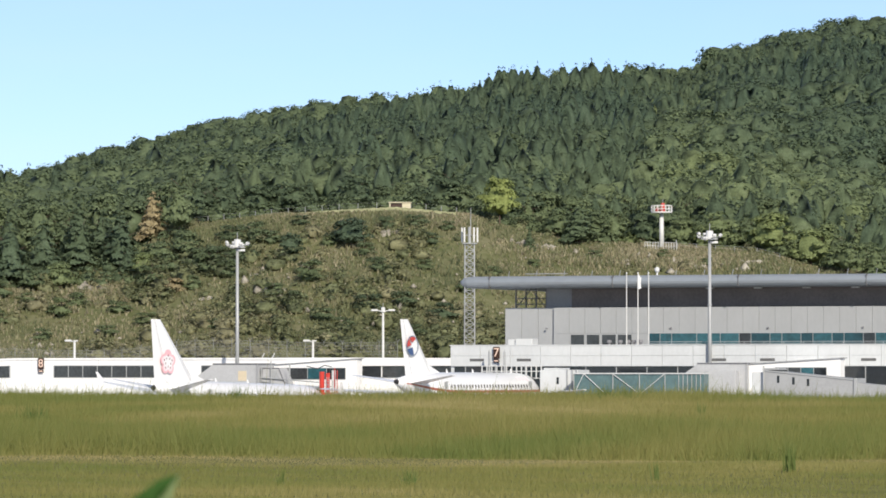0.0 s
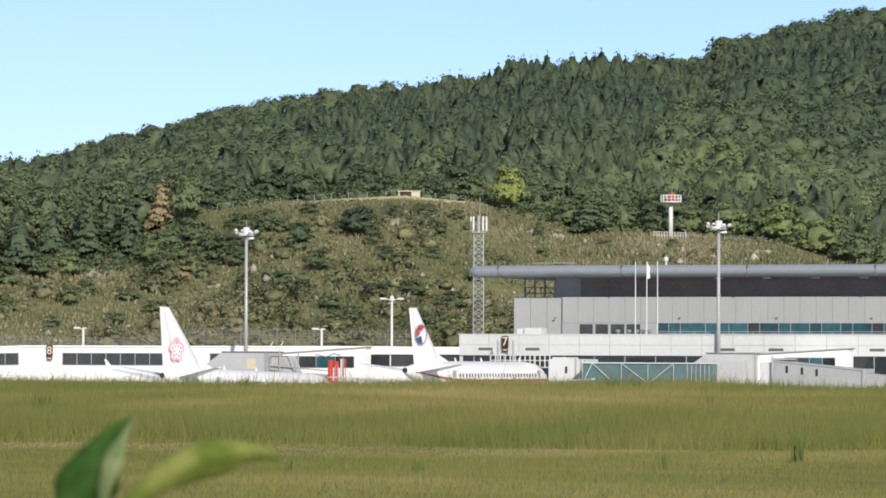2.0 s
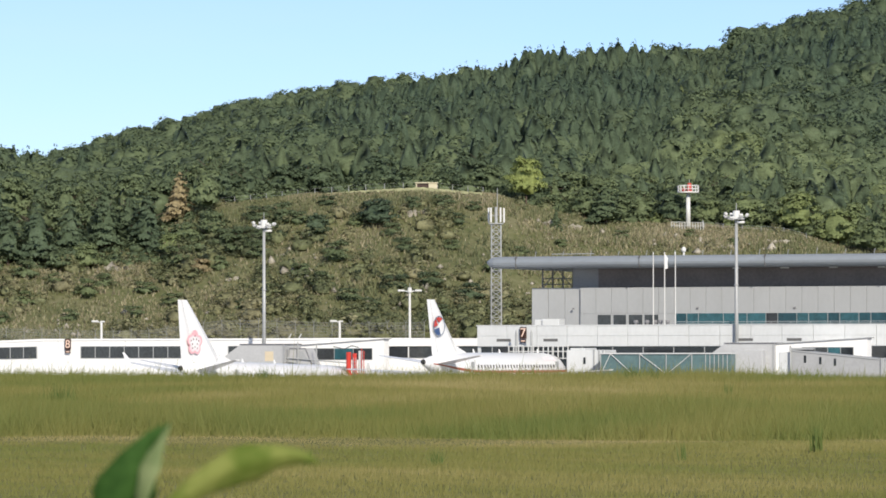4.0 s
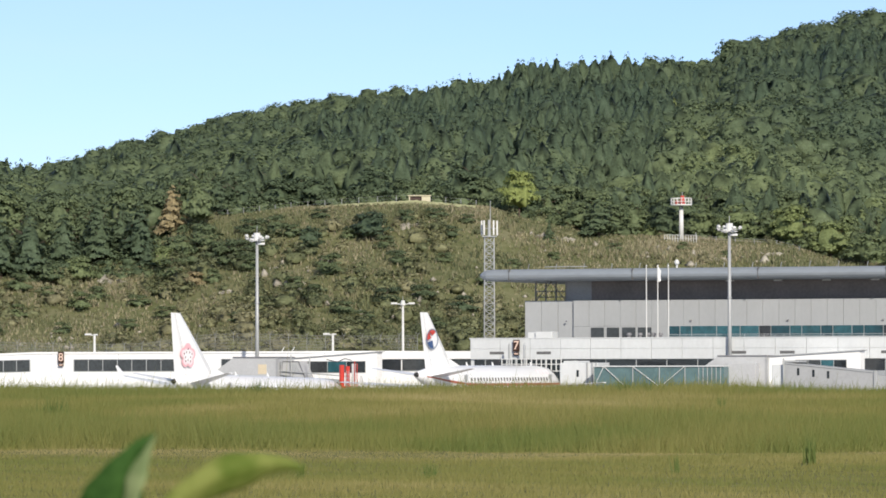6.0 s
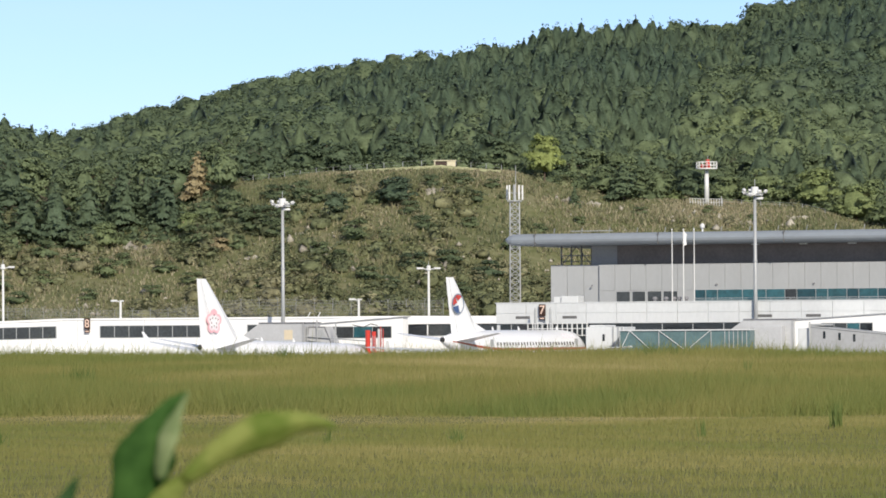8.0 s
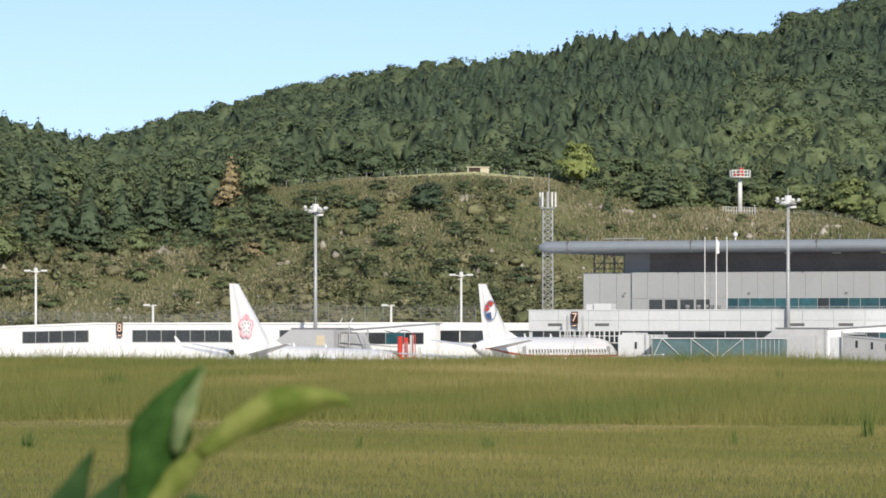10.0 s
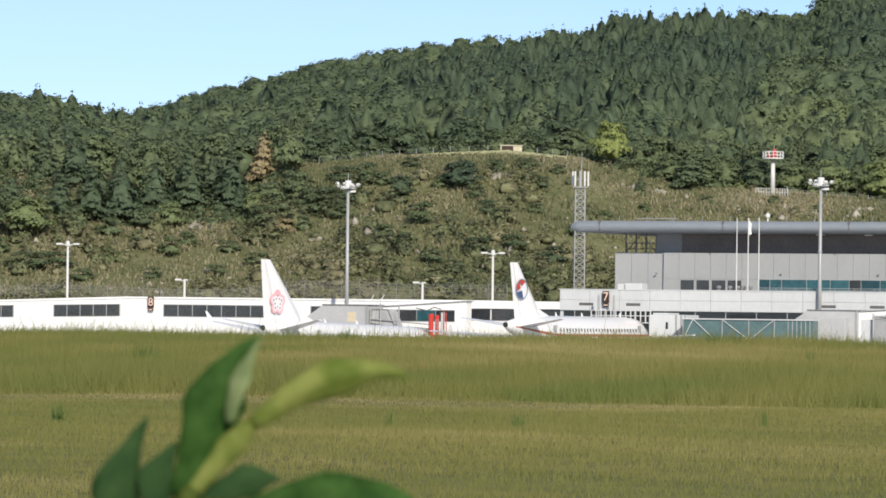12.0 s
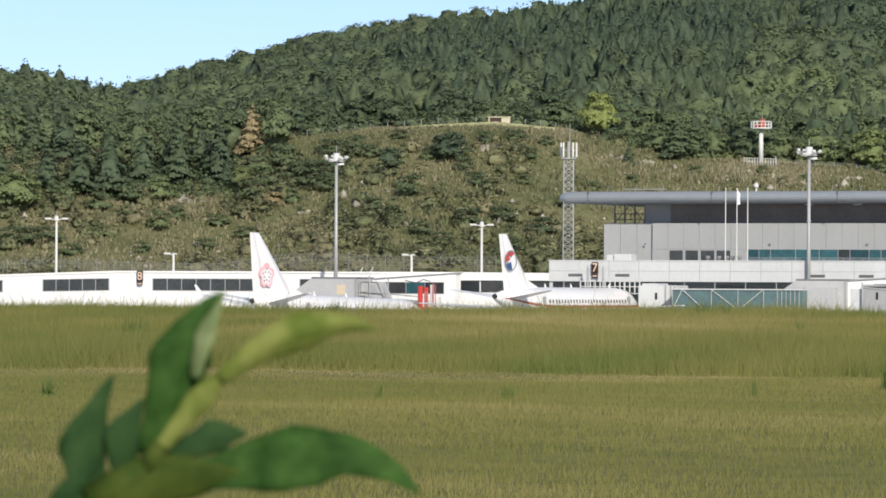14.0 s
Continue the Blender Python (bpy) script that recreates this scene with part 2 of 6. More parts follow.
def prism(outline, y0, y1):
    """An outline in (x, z), pushed from y0 to y1."""
    bm = bmesh.new()
    f = [bm.verts.new((x, y0, z)) for x, z in outline]
    b = [bm.verts.new((x, y1, z)) for x, z in outline]
    n = len(outline)
    bm.faces.new(f)
    bm.faces.new(b[::-1])
    for i in range(n):
        bm.faces.new((f[i], b[i], b[(i + 1) % n], f[(i + 1) % n]))
    return bm


def loft(rings, close=True):
    """Skin through rings of equal count."""
    bm = bmesh.new()
    vs = [[bm.verts.new(p) for p in r] for r in rings]
    n = len(vs[0])
    for a, b in zip(vs, vs[1:]):
        for i in range(n):
            bm.faces.new((a[i], a[(i + 1) % n], b[(i + 1) % n], b[i]))
    if close:
        bm.faces.new(vs[0][::-1])
        bm.faces.new(vs[-1])
    return bm


def words(text, size, material, parent, name, m, depth=0.01):
    cu = bpy.data.curves.new(name, 'FONT')
    cu.body, cu.size, cu.extrude = text, size, depth
    cu.align_x, cu.align_y = 'CENTER', 'CENTER'
    tmp = new(name, cu)
    me = bpy.data.meshes.new_from_object(tmp)
    bpy.data.objects.remove(tmp)
    return link(name, me, material, parent, at_pose=m)


def soup(name, verts, faces, material, hue=None, parent=None, normals=None):
    """A mesh from arrays of vertices and triangles, with an optional value per vertex that picks the colour."""
    me = bpy.data.meshes.new(name)
    nf, k = faces.shape
    me.vertices.add(len(verts))
    me.vertices.foreach_set("co", np.asarray(verts, dtype=np.float32).ravel())
    me.loops.add(nf * k)
    me.loops.foreach_set("vertex_index", faces.astype(np.int32).ravel())
    me.polygons.add(nf)
    me.polygons.foreach_set("loop_start", np.arange(0, nf * k, k, dtype=np.int32))
    me.update(calc_edges=True)
    if hue is not None:
        a = me.attributes.new("hue", 'FLOAT', 'POINT')
        a.data.foreach_set("value", np.asarray(hue, dtype=np.float32))
    if normals is not None:
        a = me.attributes.new("custom_normal", 'FLOAT_VECTOR', 'POINT')
        a.data.foreach_set("vector", np.asarray(normals, dtype=np.float32).ravel())
    return link(name, me, material, parent)


rng = np.random.default_rng(7)

# ---- the lie of the land ----
CREST_B = [-0.13213, -0.10981, -0.08749, -0.06182, -0.05066, -0.03392, -0.02053, -0.00937, 0.00513, 0.01294, 0.0241, 0.0308, 0.04642, 0.06316, 0.0732, 0.08749, 0.11338]
CREST_Z = [26.24, 27.17, 26.24, 26.24, 30.13, 31.61, 32.45, 32.91, 31.8, 29.76, 27.54, 26.98, 26.61, 25.68, 23.0, 21.79, 20.68]
RIDGE_B = [-0.13436, -0.10981, -0.102, -0.0886, -0.08526, -0.07075, -0.05066, -0.04062, -0.02723, -0.01161, 0.00737, 0.01294, 0.0241, 0.0375, 0.05180, 0.05320, 0.06316, 0.0732, 0.07767, 0.08749, 0.12454]
RIDGE_D = [1050, 1080, 1120, 1250, 1350, 1450, 1500, 1500, 1500, 1500, 1500, 1500, 1500, 1500, 1480, 1350, 1330, 1310, 1300, 1290, 1280]
RIDGE_Z = [45.75, 44.07, 45.37, 47.68, 53.08, 62.91, 72.15, 76.0, 79.68, 82.19, 83.87, 86.71, 89.06, 91.23, 90.33, 85.62, 87.9, 89.05, 90.54, 89.4, 85.99]


def smooth(a, b, x):
    t = np.clip((x - a) / (b - a), 0, 1)
    return t * t * (3 - 2 * t)


def wave(x, y, s, seed):
    """Cheap rolling unevenness, about -1 to 1."""
    r = np.random.default_rng(seed)
    z = 0
    for i in range(6):
        a, ph, k = r.uniform(0, 6.28), r.uniform(0, 6.28), s * r.uniform(0.6, 1.9)
        z = z + np.sin(k * (x * np.cos(a) + y * np.sin(a)) + ph)
    return z / 3.5


def ground_z(x, y):
    x, y = np.asarray(x, float), np.asarray(y, float)
    near = 3.9 + 0.68 * smooth(92, 140, y) - 4.58 * smooth(146, 260, y)
    near = near + 0.05 * wave(x, y, 0.25, 3) * smooth(20, 40, y) * (1 - smooth(160, 250, y))
    b = x / np.maximum(y, 300)
    zc = np.interp(b, CREST_B, CREST_Z)
    rd, rz = np.interp(b, RIDGE_B, RIDGE_D), np.interp(b, RIDGE_B, RIDGE_Z)
    t = np.clip((y - 722) / (830 - 722), 0, 1)
    face = zc * (0.82 * t + 0.18 * t * t) + 1.0 * wave(x, y, 0.11, 5) * np.sin(np.pi * t)
    step = 0.9 * (smooth(0.3, 0.34, t) + smooth(0.6, 0.64, t) + smooth(0.82, 0.86, t) - 3 * t)
    u = np.clip((y - 850) / (rd - 850), 0, 1)
    hill = (rz - zc) * u + (6.5 * wave(x, y, 0.020, 9) + 3.0 * wave(x, y, 0.055, 14)) * np.sin(np.pi * u)
    fall = smooth(rd + 30, rd + 900, y)
    wide = 1 - smooth(0.35, 0.9, np.abs(b))
    return near + np.where(y > 722, (face + step * (t < 1) + hill) * (1 - fall) * wide, 0)


def axis(*runs):
    return np.unique(np.concatenate([np.linspace(a, b, n) for a, b, n in runs]))


gx = axis((-4500, -400, 12), (-400, -170, 30), (-170, 150, 150), (150, 400, 30), (400, 4500, 12))
gy = axis((-400, 20, 12), (20, 160, 60), (160, 270, 20), (270, 715, 14), (715, 860, 60), (860, 1600, 90), (1600, 4700, 24))
GX, GY = np.meshgrid(gx, gy)
gv = np.stack([GX, GY, ground_z(GX, GY)], -1).reshape(-1, 3)
nx, ny = len(gx), len(gy)
ii = (np.arange(ny - 1)[:, None] * nx + np.arange(nx - 1)).ravel()
ground = soup("ground", gv, np.stack([ii, ii + 1, ii + nx + 1, ii + nx], 1), M_GROUND)
ground.data.polygons.foreach_set("use_smooth", [True] * len(ground.data.polygons))
tagged(ground, "grassy airfield ground rising to a wooded hill", "ground", kind="structure")
tagged(link("apron", (lambda bm, me: (bm.to_mesh(me), bm.free(), me)[2])(boxes((-260, 260, 300, 716, -0.4, 0.03)), bpy.data.meshes.new("apron")), M_CONCRETE),
       "pale concrete aircraft apron in front of the terminal", "apron", kind="structure")

# ---- terminal: everything in its own frame, s along the front, d into the building ----
TP = pose(0.87, 600, 0, 0, 0, -22)

terminal = thing("terminal_building", "long white and grey airport terminal with overhanging roof", "building", TP)
SR = 75.0   # its far end
# lower block with the terrace
part("lower_wall", boxes((0, SR, 0.25, 16, 0, 8.7)), M_PANEL, terminal, "white clad lower storeys")
part("lower_glass", boxes((0.5, SR, 0.12, 0.25, 3.2, 6.45)), M_GLASSD, terminal, "dark recessed window band")
part("parapet_cap", boxes((-0.1, SR, -0.06, 0.5, 8.9, 9.02), bevel=0.02), M_PANEL, terminal)
part("terrace_floor", boxes((0, SR, 0.5, 16, 8.7, 8.78)), M_CONCRETE, terminal)
s = 0.0
panel_me = None
while s < SR - 3.8:
    for z0, z1 in ((6.5, 7.72), (7.74, 8.9)):
        if panel_me is None:
            panel_me = {}
        if z0 not in panel_me:
            bm = boxes((0.02, 3.78, 0.0, 0.25, z0, z1), bevel=0.012)
            me = bpy.data.meshes.new("panel")
            bm.to_mesh(me)
            bm.free()
            panel_me[z0] = me
        link("panel", panel_me[z0], M_PANEL, terminal, at_pose=pose(s, 0, 0))
    part("mullion", boxes((s + 1.85, s + 1.93, 0.06, 0.14, 3.2, 6.45)), M_FRAME, terminal)
    s += 3.8
for v in (3.39, 9.33, 33.56, 39.49, 51.68):
    part("vent", boxes((v - 0.9, v + 0.9, -0.02, 0.05, 7.07, 7.4), bevel=0.01), M_SEAM, terminal, "dark vent grille")
# upper block
UD = 22.0
U0, U1 = -1.75, 4.77
part("upper_wall", boxes((U1, SR, UD + 0.1, UD + 30, 8.0, 13.61)), M_PANELG, terminal)
part("end_wall", boxes((U0, U1 + 0.1, UD + 0.5, UD + 20, 8.0, 13.61)), M_PANELG, terminal, "grey clad end bay")
w = 2.03
sh = {}
s = U1
topz = 13.68
while s < SR - w:
    if "u" not in sh:
        me = bpy.data.meshes.new("panel")
        bm = boxes((0.015, w - 0.015, UD - 0.06, UD + 0.1, 10.51, topz), bevel=0.012)
        bm.to_mesh(me)
        bm.free()
        sh["u"] = me
    link("panel", sh["u"], M_PANELG, terminal, at_pose=pose(s, 0, 0))
    s += w
for i in range(3):
    a = U0 + (U1 - U0) * i / 3
    part("panel", boxes((a + 0.02, a + (U1 - U0) / 3 - 0.02, UD + 0.35, UD + 0.5, 8.8, topz), bevel=0.015), M_PANELG, terminal)
for x0, x1 in ((7.05, 8.74), (9.11, 10.72), (11.09, 12.84), (13.14, 14.89)):
    wf = part("window", boxes((x0 - 0.08, x1 + 0.08, UD - 0.05, UD + 0.02, 8.9, 10.44)), M_FRAME, terminal)
    part("pane", boxes((x0, x1, UD - 0.1, UD - 0.04, 9.0, 10.37)), M_GLASSG, wf)
part("sill_wall", boxes((U1, SR, UD - 0.04, UD + 0.1, 8.78, 10.51 - 0.02)), M_PANELG, terminal)
x0 = 17.07
rib = part("ribbon_window", boxes((x0, SR, UD - 0.08, UD - 0.02, 8.9, 10.58)), M_FRAME, terminal, "long ribbon window")
r = random.Random(4)
while x0 < SR - 2:
    wd = r.choice((1.5, 1.5, 2.4, 3.2))
    part("pane", boxes((x0 + 0.05, x0 + wd - 0.05, UD - 0.14, UD - 0.07, 9.0, 10.51)), r.choice((M_TEAL, M_TEAL, M_TEALD, M_TEAL, M_GLASSD)), rib)
    x0 += wd
# dark clerestory and roof
part("clerestory", boxes((6.37, SR, UD + 2, UD + 28, topz - 0.3, 16.3)), M_LOUVRE, terminal, "dark brown clerestory under the eaves")
part("clerestory_end", boxes((2.97, 6.37, UD + 2.2, UD + 26, topz - 0.3, 16.3)), M_GREY, terminal, "grey end of the clerestory")
RD = 18.0
R0 = -6.2
RZ0, RZ1 = 16.04, 17.49
prof = []
for i in range(9):
    a = math.pi / 2 + math.pi * i / 8
    prof.append((RD + 0.95 + 0.95 * math.cos(a), (RZ0 + RZ1) / 2 + (RZ1 - RZ0) / 2 * math.sin(a)))
prof += [(RD + 46, RZ0), (RD + 46, RZ1 + 0.1)]


def roof_ring(x, f):
    zc = (RZ0 + RZ1) / 2
    return [(x, d + (1 - f) * 1.2 if d < RD + 40 else d, zc + (z - zc) * f) for d, z in prof]


part("roof", loft([roof_ring(R0, 0.45), roof_ring(R0 + 0.35, 0.75), roof_ring(R0 + 1.0, 0.95), roof_ring(R0 + 2.0, 1.0), roof_ring(SR + 2, 1.0)]), M_ROOF, terminal, "grey metal roof with rounded edge", smooth=False)
for x in np.arange(R0 + 4, SR, 16.0):
    part("roof_seam", boxes((x, x + 0.06, RD - 0.03, RD + 0.5, RZ0 + 0.05, RZ1 + 0.02)), M_SEAM, terminal)
for x in np.arange(R0 + 6, SR, 3.6):
    part("roof_rod", rods(((x, RD + 1.5, RZ1 - 0.05), (x + 0.22, RD + 1.3, RZ1 + 0.62), 0.045)), M_STEEL, terminal, "slanting lightning rod")
part("rail", rods(((R0 + 8, RD + 2, RZ1 + 0.3), (R0 + 13.5, RD + 2, RZ1 + 0.3), 0.05)), M_STEEL, terminal)
for k in range(5):
    a = 24.87 + k * 6.1
    part("eaves_lamp", boxes((a, a + 0.9, UD - 1.5, UD - 0.8, RZ0 - 0.2, RZ0 - 0.02), bevel=0.03), M_LAMPW, terminal, "white soffit lamp")
# open steel frame under the roof's end
tr = []
for x in np.linspace(-1.34, 2.67, 4):
    tr.append(((x, UD + 3, topz - 0.2), (x, UD + 3, RZ0), 0.10))
for z in (topz + 0.5, topz + 1.2):
    tr.append(((-1.34, UD + 3, z), (2.67, UD + 3, z), 0.06))
tr.append(((-1.34, UD + 3, topz), (0.67, UD + 3, RZ0), 0.06))
tr.append(((0.67, UD + 3, RZ0), (2.67, UD + 3, topz), 0.06))
part("roof_truss", rods(*tr, seg=6), M_SOFFIT, terminal, "dark steel frame under the roof end")
# terrace railing, cameras, boxes
part("terrace_rail", rods(*[((24.36, 1.0, z), (SR, 1.0, z), 0.035) for z in (9.12, 9.34)], *[((x, 1.0, 8.8), (x, 1.0, 9.34), 0.035) for x in np.arange(24.36, SR, 2.4)], seg=5), M_STEEL, terminal, "thin steel terrace railing")
for x in (3.88, 19.98, 32.34, 44.24):
    part("security_camera", boxes((x - 0.11, x + 0.11, UD - 0.3, UD - 0.06, 11.05, 11.25), bevel=0.04), M_SOFFIT, terminal)
part("unit_box", boxes((5.93, 8.1, 6, 8, 8.78, 9.78), bevel=0.05), M_PANEL, terminal, "white rooftop cabinet")
part("unit_box", boxes((4.85, 5.86, 6.3, 8, 8.78, 9.71), bevel=0.05), M_PANEL, terminal, "white rooftop cabinet")
for x in (17.83, 19.25, 20.24, 20.95, 21.8):
    part("roof_cowl", rods(((x, 6, 8.78), (x, 6, 9.3), 0.18), ((x, 6, 9.3), (x, 6, 9.6), 0.33, 0.22), seg=10), M_SOFFIT, terminal, "small roof ventilator")


def gate_sign(figure, m, label):
    g = thing("gate_sign", label, "sign", m)
    part("board", boxes((-0.42, 0.42, -0.12, 0, -0.62, 0.78), bevel=0.03), M_SIGN, g)
    part("under_board", boxes((-0.36, 0.36, -0.1, -0.01, -1.05, -0.68), bevel=0.02), M_SIGN, g)
    part("small_text", boxes((-0.26, 0.26, -0.115, -0.1, -0.92, -0.8)), M_SIGNTEXT, g)
    words(figure, 1.45, M_SIGNTEXT, g, "figure", pose(0, -0.135, 0.08, 90, 0, 0))
    part("bracket", boxes((-0.3, -0.2, 0, 0.25, -0.3, -0.2), (0.2, 0.3, 0, 0.25, -0.3, -0.2)), M_STEEL, g)


gate_sign("7", TP @ pose(6.01, -0.3, 8.0), "brown gate board with a pale figure seven")
for x in (5.75, 7.68):
    po = thing("equipment_post", "pale grey capped steel post before the terminal front", "post", TP @ pose(x, -2, 0), "posts at the gate")
    part("shaft", rods(((0, 0, 0), (0, 0, 8.12), 0.15, 0.13), seg=10), M_STEEL, po)
    part("cap", rods(((0, 0, 8.12), (0, 0, 8.45), 0.14, 0.02), seg=10), M_STEEL, po)
rk = thing("steel_gantry", "pale open steel gantry in front of the window band", "gantry", TP @ pose(5.61, -4, 0))
gl = 13.2 - 5.61
part("rail", rods(*[((0, 0, z), (gl, 0, z), 0.05) for z in (5.1, 5.9, 6.5)], seg=6), M_LAMPW, rk)
for x in np.arange(0, gl + 0.1, 0.62):
    part("post", rods(((x, 0, 0 if x < 0.3 or x > gl - 0.5 else 5.0), (x, 0, 6.5), 0.07), seg=6), M_LAMPW, rk)

for i, x in enumerate((20.39, 21.81, 23.15)):
    fp = thing("flagpole", "slim white flagpole on the terminal terrace" if i != 1 else "slim white flagpole with a small limp white flag", "flagpole", TP @ pose(x, 5, 8.78), "flagpoles")
    part("pole", rods(((0, 0, 0), (0, 0, 17.44 - 8.78), 0.075, 0.05), seg=8), M_LAMPW, fp)
    part("finial", rods(((0, 0, 17.44 - 8.8), (0, 0, 17.57 - 8.75), 0.09, 0.04), seg=8), M_LAMPW, fp)
    if i == 1:
        zt = 17.37 - 8.78
        fl = [(0.05, zt), (0.42, zt - 0.5), (0.34, zt - 1.1), (0.4, zt - 1.7), (0.1, zt - 1.8), (0.05, zt - 1.0)]
        part("flag", prism(fl, -0.06, 0.06), M_FLAG, fp)
dome = thing("radome", "small white dome aerial on the terminal roof", "antenna", TP @ pose(17.45, 24, RZ1 + 0.08))
part("stem", rods(((0, 0, 0), (0, 0, 0.4), 0.12), seg=8), M_LAMPW, dome)
part("dome", loft([[(0.3 * math.cos(a) * q, 0.3 * math.sin(a) * q, z) for a in np.linspace(0, 2 * math.pi, 13)[:-1]] for q, z in ((0.7, 0.4), (1, 0.6), (0.9, 0.85), (0.4, 1.05))]), M_LAMPW, dome, smooth=True)

# ---- concourse to the left ----
CD = 16.0
conc = thing("concourse_building", "low white concourse with dark window strips", "building", TP)
CS0 = -65.42
CW = -95.0
CZ = 7.6
part("wall", boxes((CS0, -18.18, CD, CD + 14, 0, CZ - 0.25)), M_WHITE, conc)
part("roof_edge", boxes((CS0, -16.67, CD - 0.12, CD + 14.2, CZ - 0.25, CZ), bevel=0.03), M_WHITE, conc, "thin white roof edge")
for a, b, n in ((-60.18, -46.05, 7), (-39.77, -33.38, 3)):
    z0, z1 = 5.19, 6.61
    wi = part("window", boxes((a - 0.08, b + 0.08, CD - 0.05, CD + 0.02, z0 - 0.08, z1 + 0.08)), M_FRAME, conc, "dark strip window")
    for i in range(n):
        p0, p1 = a + (b - a) * i / n, a + (b - a) * (i + 1) / n
        part("pane", boxes((p0 + 0.06, p1 - 0.06, CD - 0.09, CD - 0.04, z0, z1)), M_GLASSG, wi)
for a in np.arange(CS0 + 2.0, -18.18, 9.4):
    part("joint", boxes((a, a + 0.04, CD - 0.012, CD + 0.02, 0, CZ - 0.27)), M_FRAME, conc)
for a in (-32.46, -31.08):
    part("roof_aerial", rods(((a, CD + 2, CZ), (a + 0.35, CD + 2, CZ + 0.55), 0.06), seg=5), M_LAMPW, conc)
# its far wing, under a roof that falls away
wing = thing("concourse_wing", "white concourse wing under a falling roof, with dark strip windows", "building", TP)
DROP = 0.032


def wing_z(x):
    return CZ - (CS0 - x) * DROP


part("wall", prism([(CW, 0), (CS0 - 0.03, 0), (CS0 - 0.03, CZ - 0.25), (CW, wing_z(CW) - 0.25)], CD, CD + 14), M_WHITE, wing)
part("roof_edge", prism([(CW, wing_z(CW) - 0.25), (CS0 - 0.03, CZ - 0.25), (CS0 - 0.03, CZ), (CW, wing_z(CW))], CD - 0.12, CD + 14.2), M_WHITE, wing, "thin white roof edge")
for a, b, n in ((-92.12, -81.59, 6), (-75.76, -66.38, 5)):
    z0, z1 = 5.19, 6.61
    lo_, hi_ = (wing_z(a) - CZ) * 0.6, (wing_z(b) - CZ) * 0.6
    wi = part("window", prism([(a - 0.08, z0 - 0.08 + lo_), (b + 0.08, z0 - 0.08 + hi_), (b + 0.08, z1 + 0.08 + hi_), (a - 0.08, z1 + 0.08 + lo_)], CD - 0.05, CD + 0.02), M_FRAME, wing, "dark strip window")
    for i in range(n):
        p0, p1 = a + (b - a) * i / n + 0.06, a + (b - a) * (i + 1) / n - 0.06
        l0, l1 = (wing_z(p0) - CZ) * 0.6, (wing_z(p1) - CZ) * 0.6
        part("pane", prism([(p0, z0 + l0), (p1, z0 + l1), (p1, z1 + l1), (p0, z1 + l0)], CD - 0.09, CD - 0.04), M_GLASSG, wi)
# linking part with a glazed front between the concourse and the terminal
lk = thing("glazed_link", "white roofed link with dark glass between concourse and terminal", "building", TP)
L0, L1 = -16.24, -0.05
part("wall", boxes((L0, L1, 10.2, 20, 0, 6.5)), M_WHITE, lk)
part("fascia", boxes((L0, L1, 9.8, 20.2, 6.56, 7.52), bevel=0.04), M_WHITE, lk, "white roof fascia")
for i in range(5):
    a, b = L0 + (L1 - L0) * i / 5, L0 + (L1 - L0) * (i + 1) / 5
    part("pane", boxes((a + 0.07, b - 0.07, 10.05, 10.2, 5.19, 6.53)), M_GLASSG if i % 2 else M_GLASSD, lk)
    part("mullion", boxes((a - 0.06, a + 0.06, 9.98, 10.2, 5.19, 6.53)), M_WHITE, lk)


def gate_node(name, s0, s1, d0, d1, zl, zr, zb, win, label):
    """A projecting white lobby whose roof rises to one end, with a window strip in its front."""
    g = thing(name, label, "building", TP)
    part("wall", prism([(s0, 0), (s1, 0), (s1, zr - 0.1), (s0, zl - 0.1)], d0, d0 + 1.6), M_WHITE, g)
    part("rear_wall", prism([(s0, 0), (s1 - 5.5, 0), (s1 - 5.5, zr - 0.5), (s0, zl - 0.2)], d0 + 1.6, d1 - 0.05), M_WHITE, g)
    part("roof", prism([(s0 - 0.4, zl - 0.1), (s1 + 0.25, zr - 0.1), (s1 + 0.25, zr), (s0 - 0.4, zl)], d0 - 0.2, d0 + 1.8), M_GREY, g, "thin grey sloping roof")
    a, b, z0, z1 = win
    wi = part("window", boxes((a, b, d0 - 0.05, d0 + 0.02, z0, z1)), M_FRAME, g)
    n = 4
    for i in range(n):
        p0, p1 = a + (b - a) * i / n, a + (b - a) * (i + 1) / n
        part("pane", boxes((p0 + 0.05, p1 - 0.05, d0 - 0.1, d0 - 0.04, z0 + 0.06, z1 - 0.06)), (M_GLASSD, M_GLASSG, M_TEAL, M_GLASSD)[i], wi)


gate_node("gate_lobby", -27.23, -13.69, 4, 16, 6.56, 7.51, 0, (-25.14, -15.17, 4.92, 6.35), "white gate lobby with rising roof and window strip")
gate_node("gate_lobby", 41.92, 52.72, -14, 0, 6.74, 7.43, 0, (45.07, 51.13, 5.34, 6.35), "white gate lobby with rising roof and window strip")


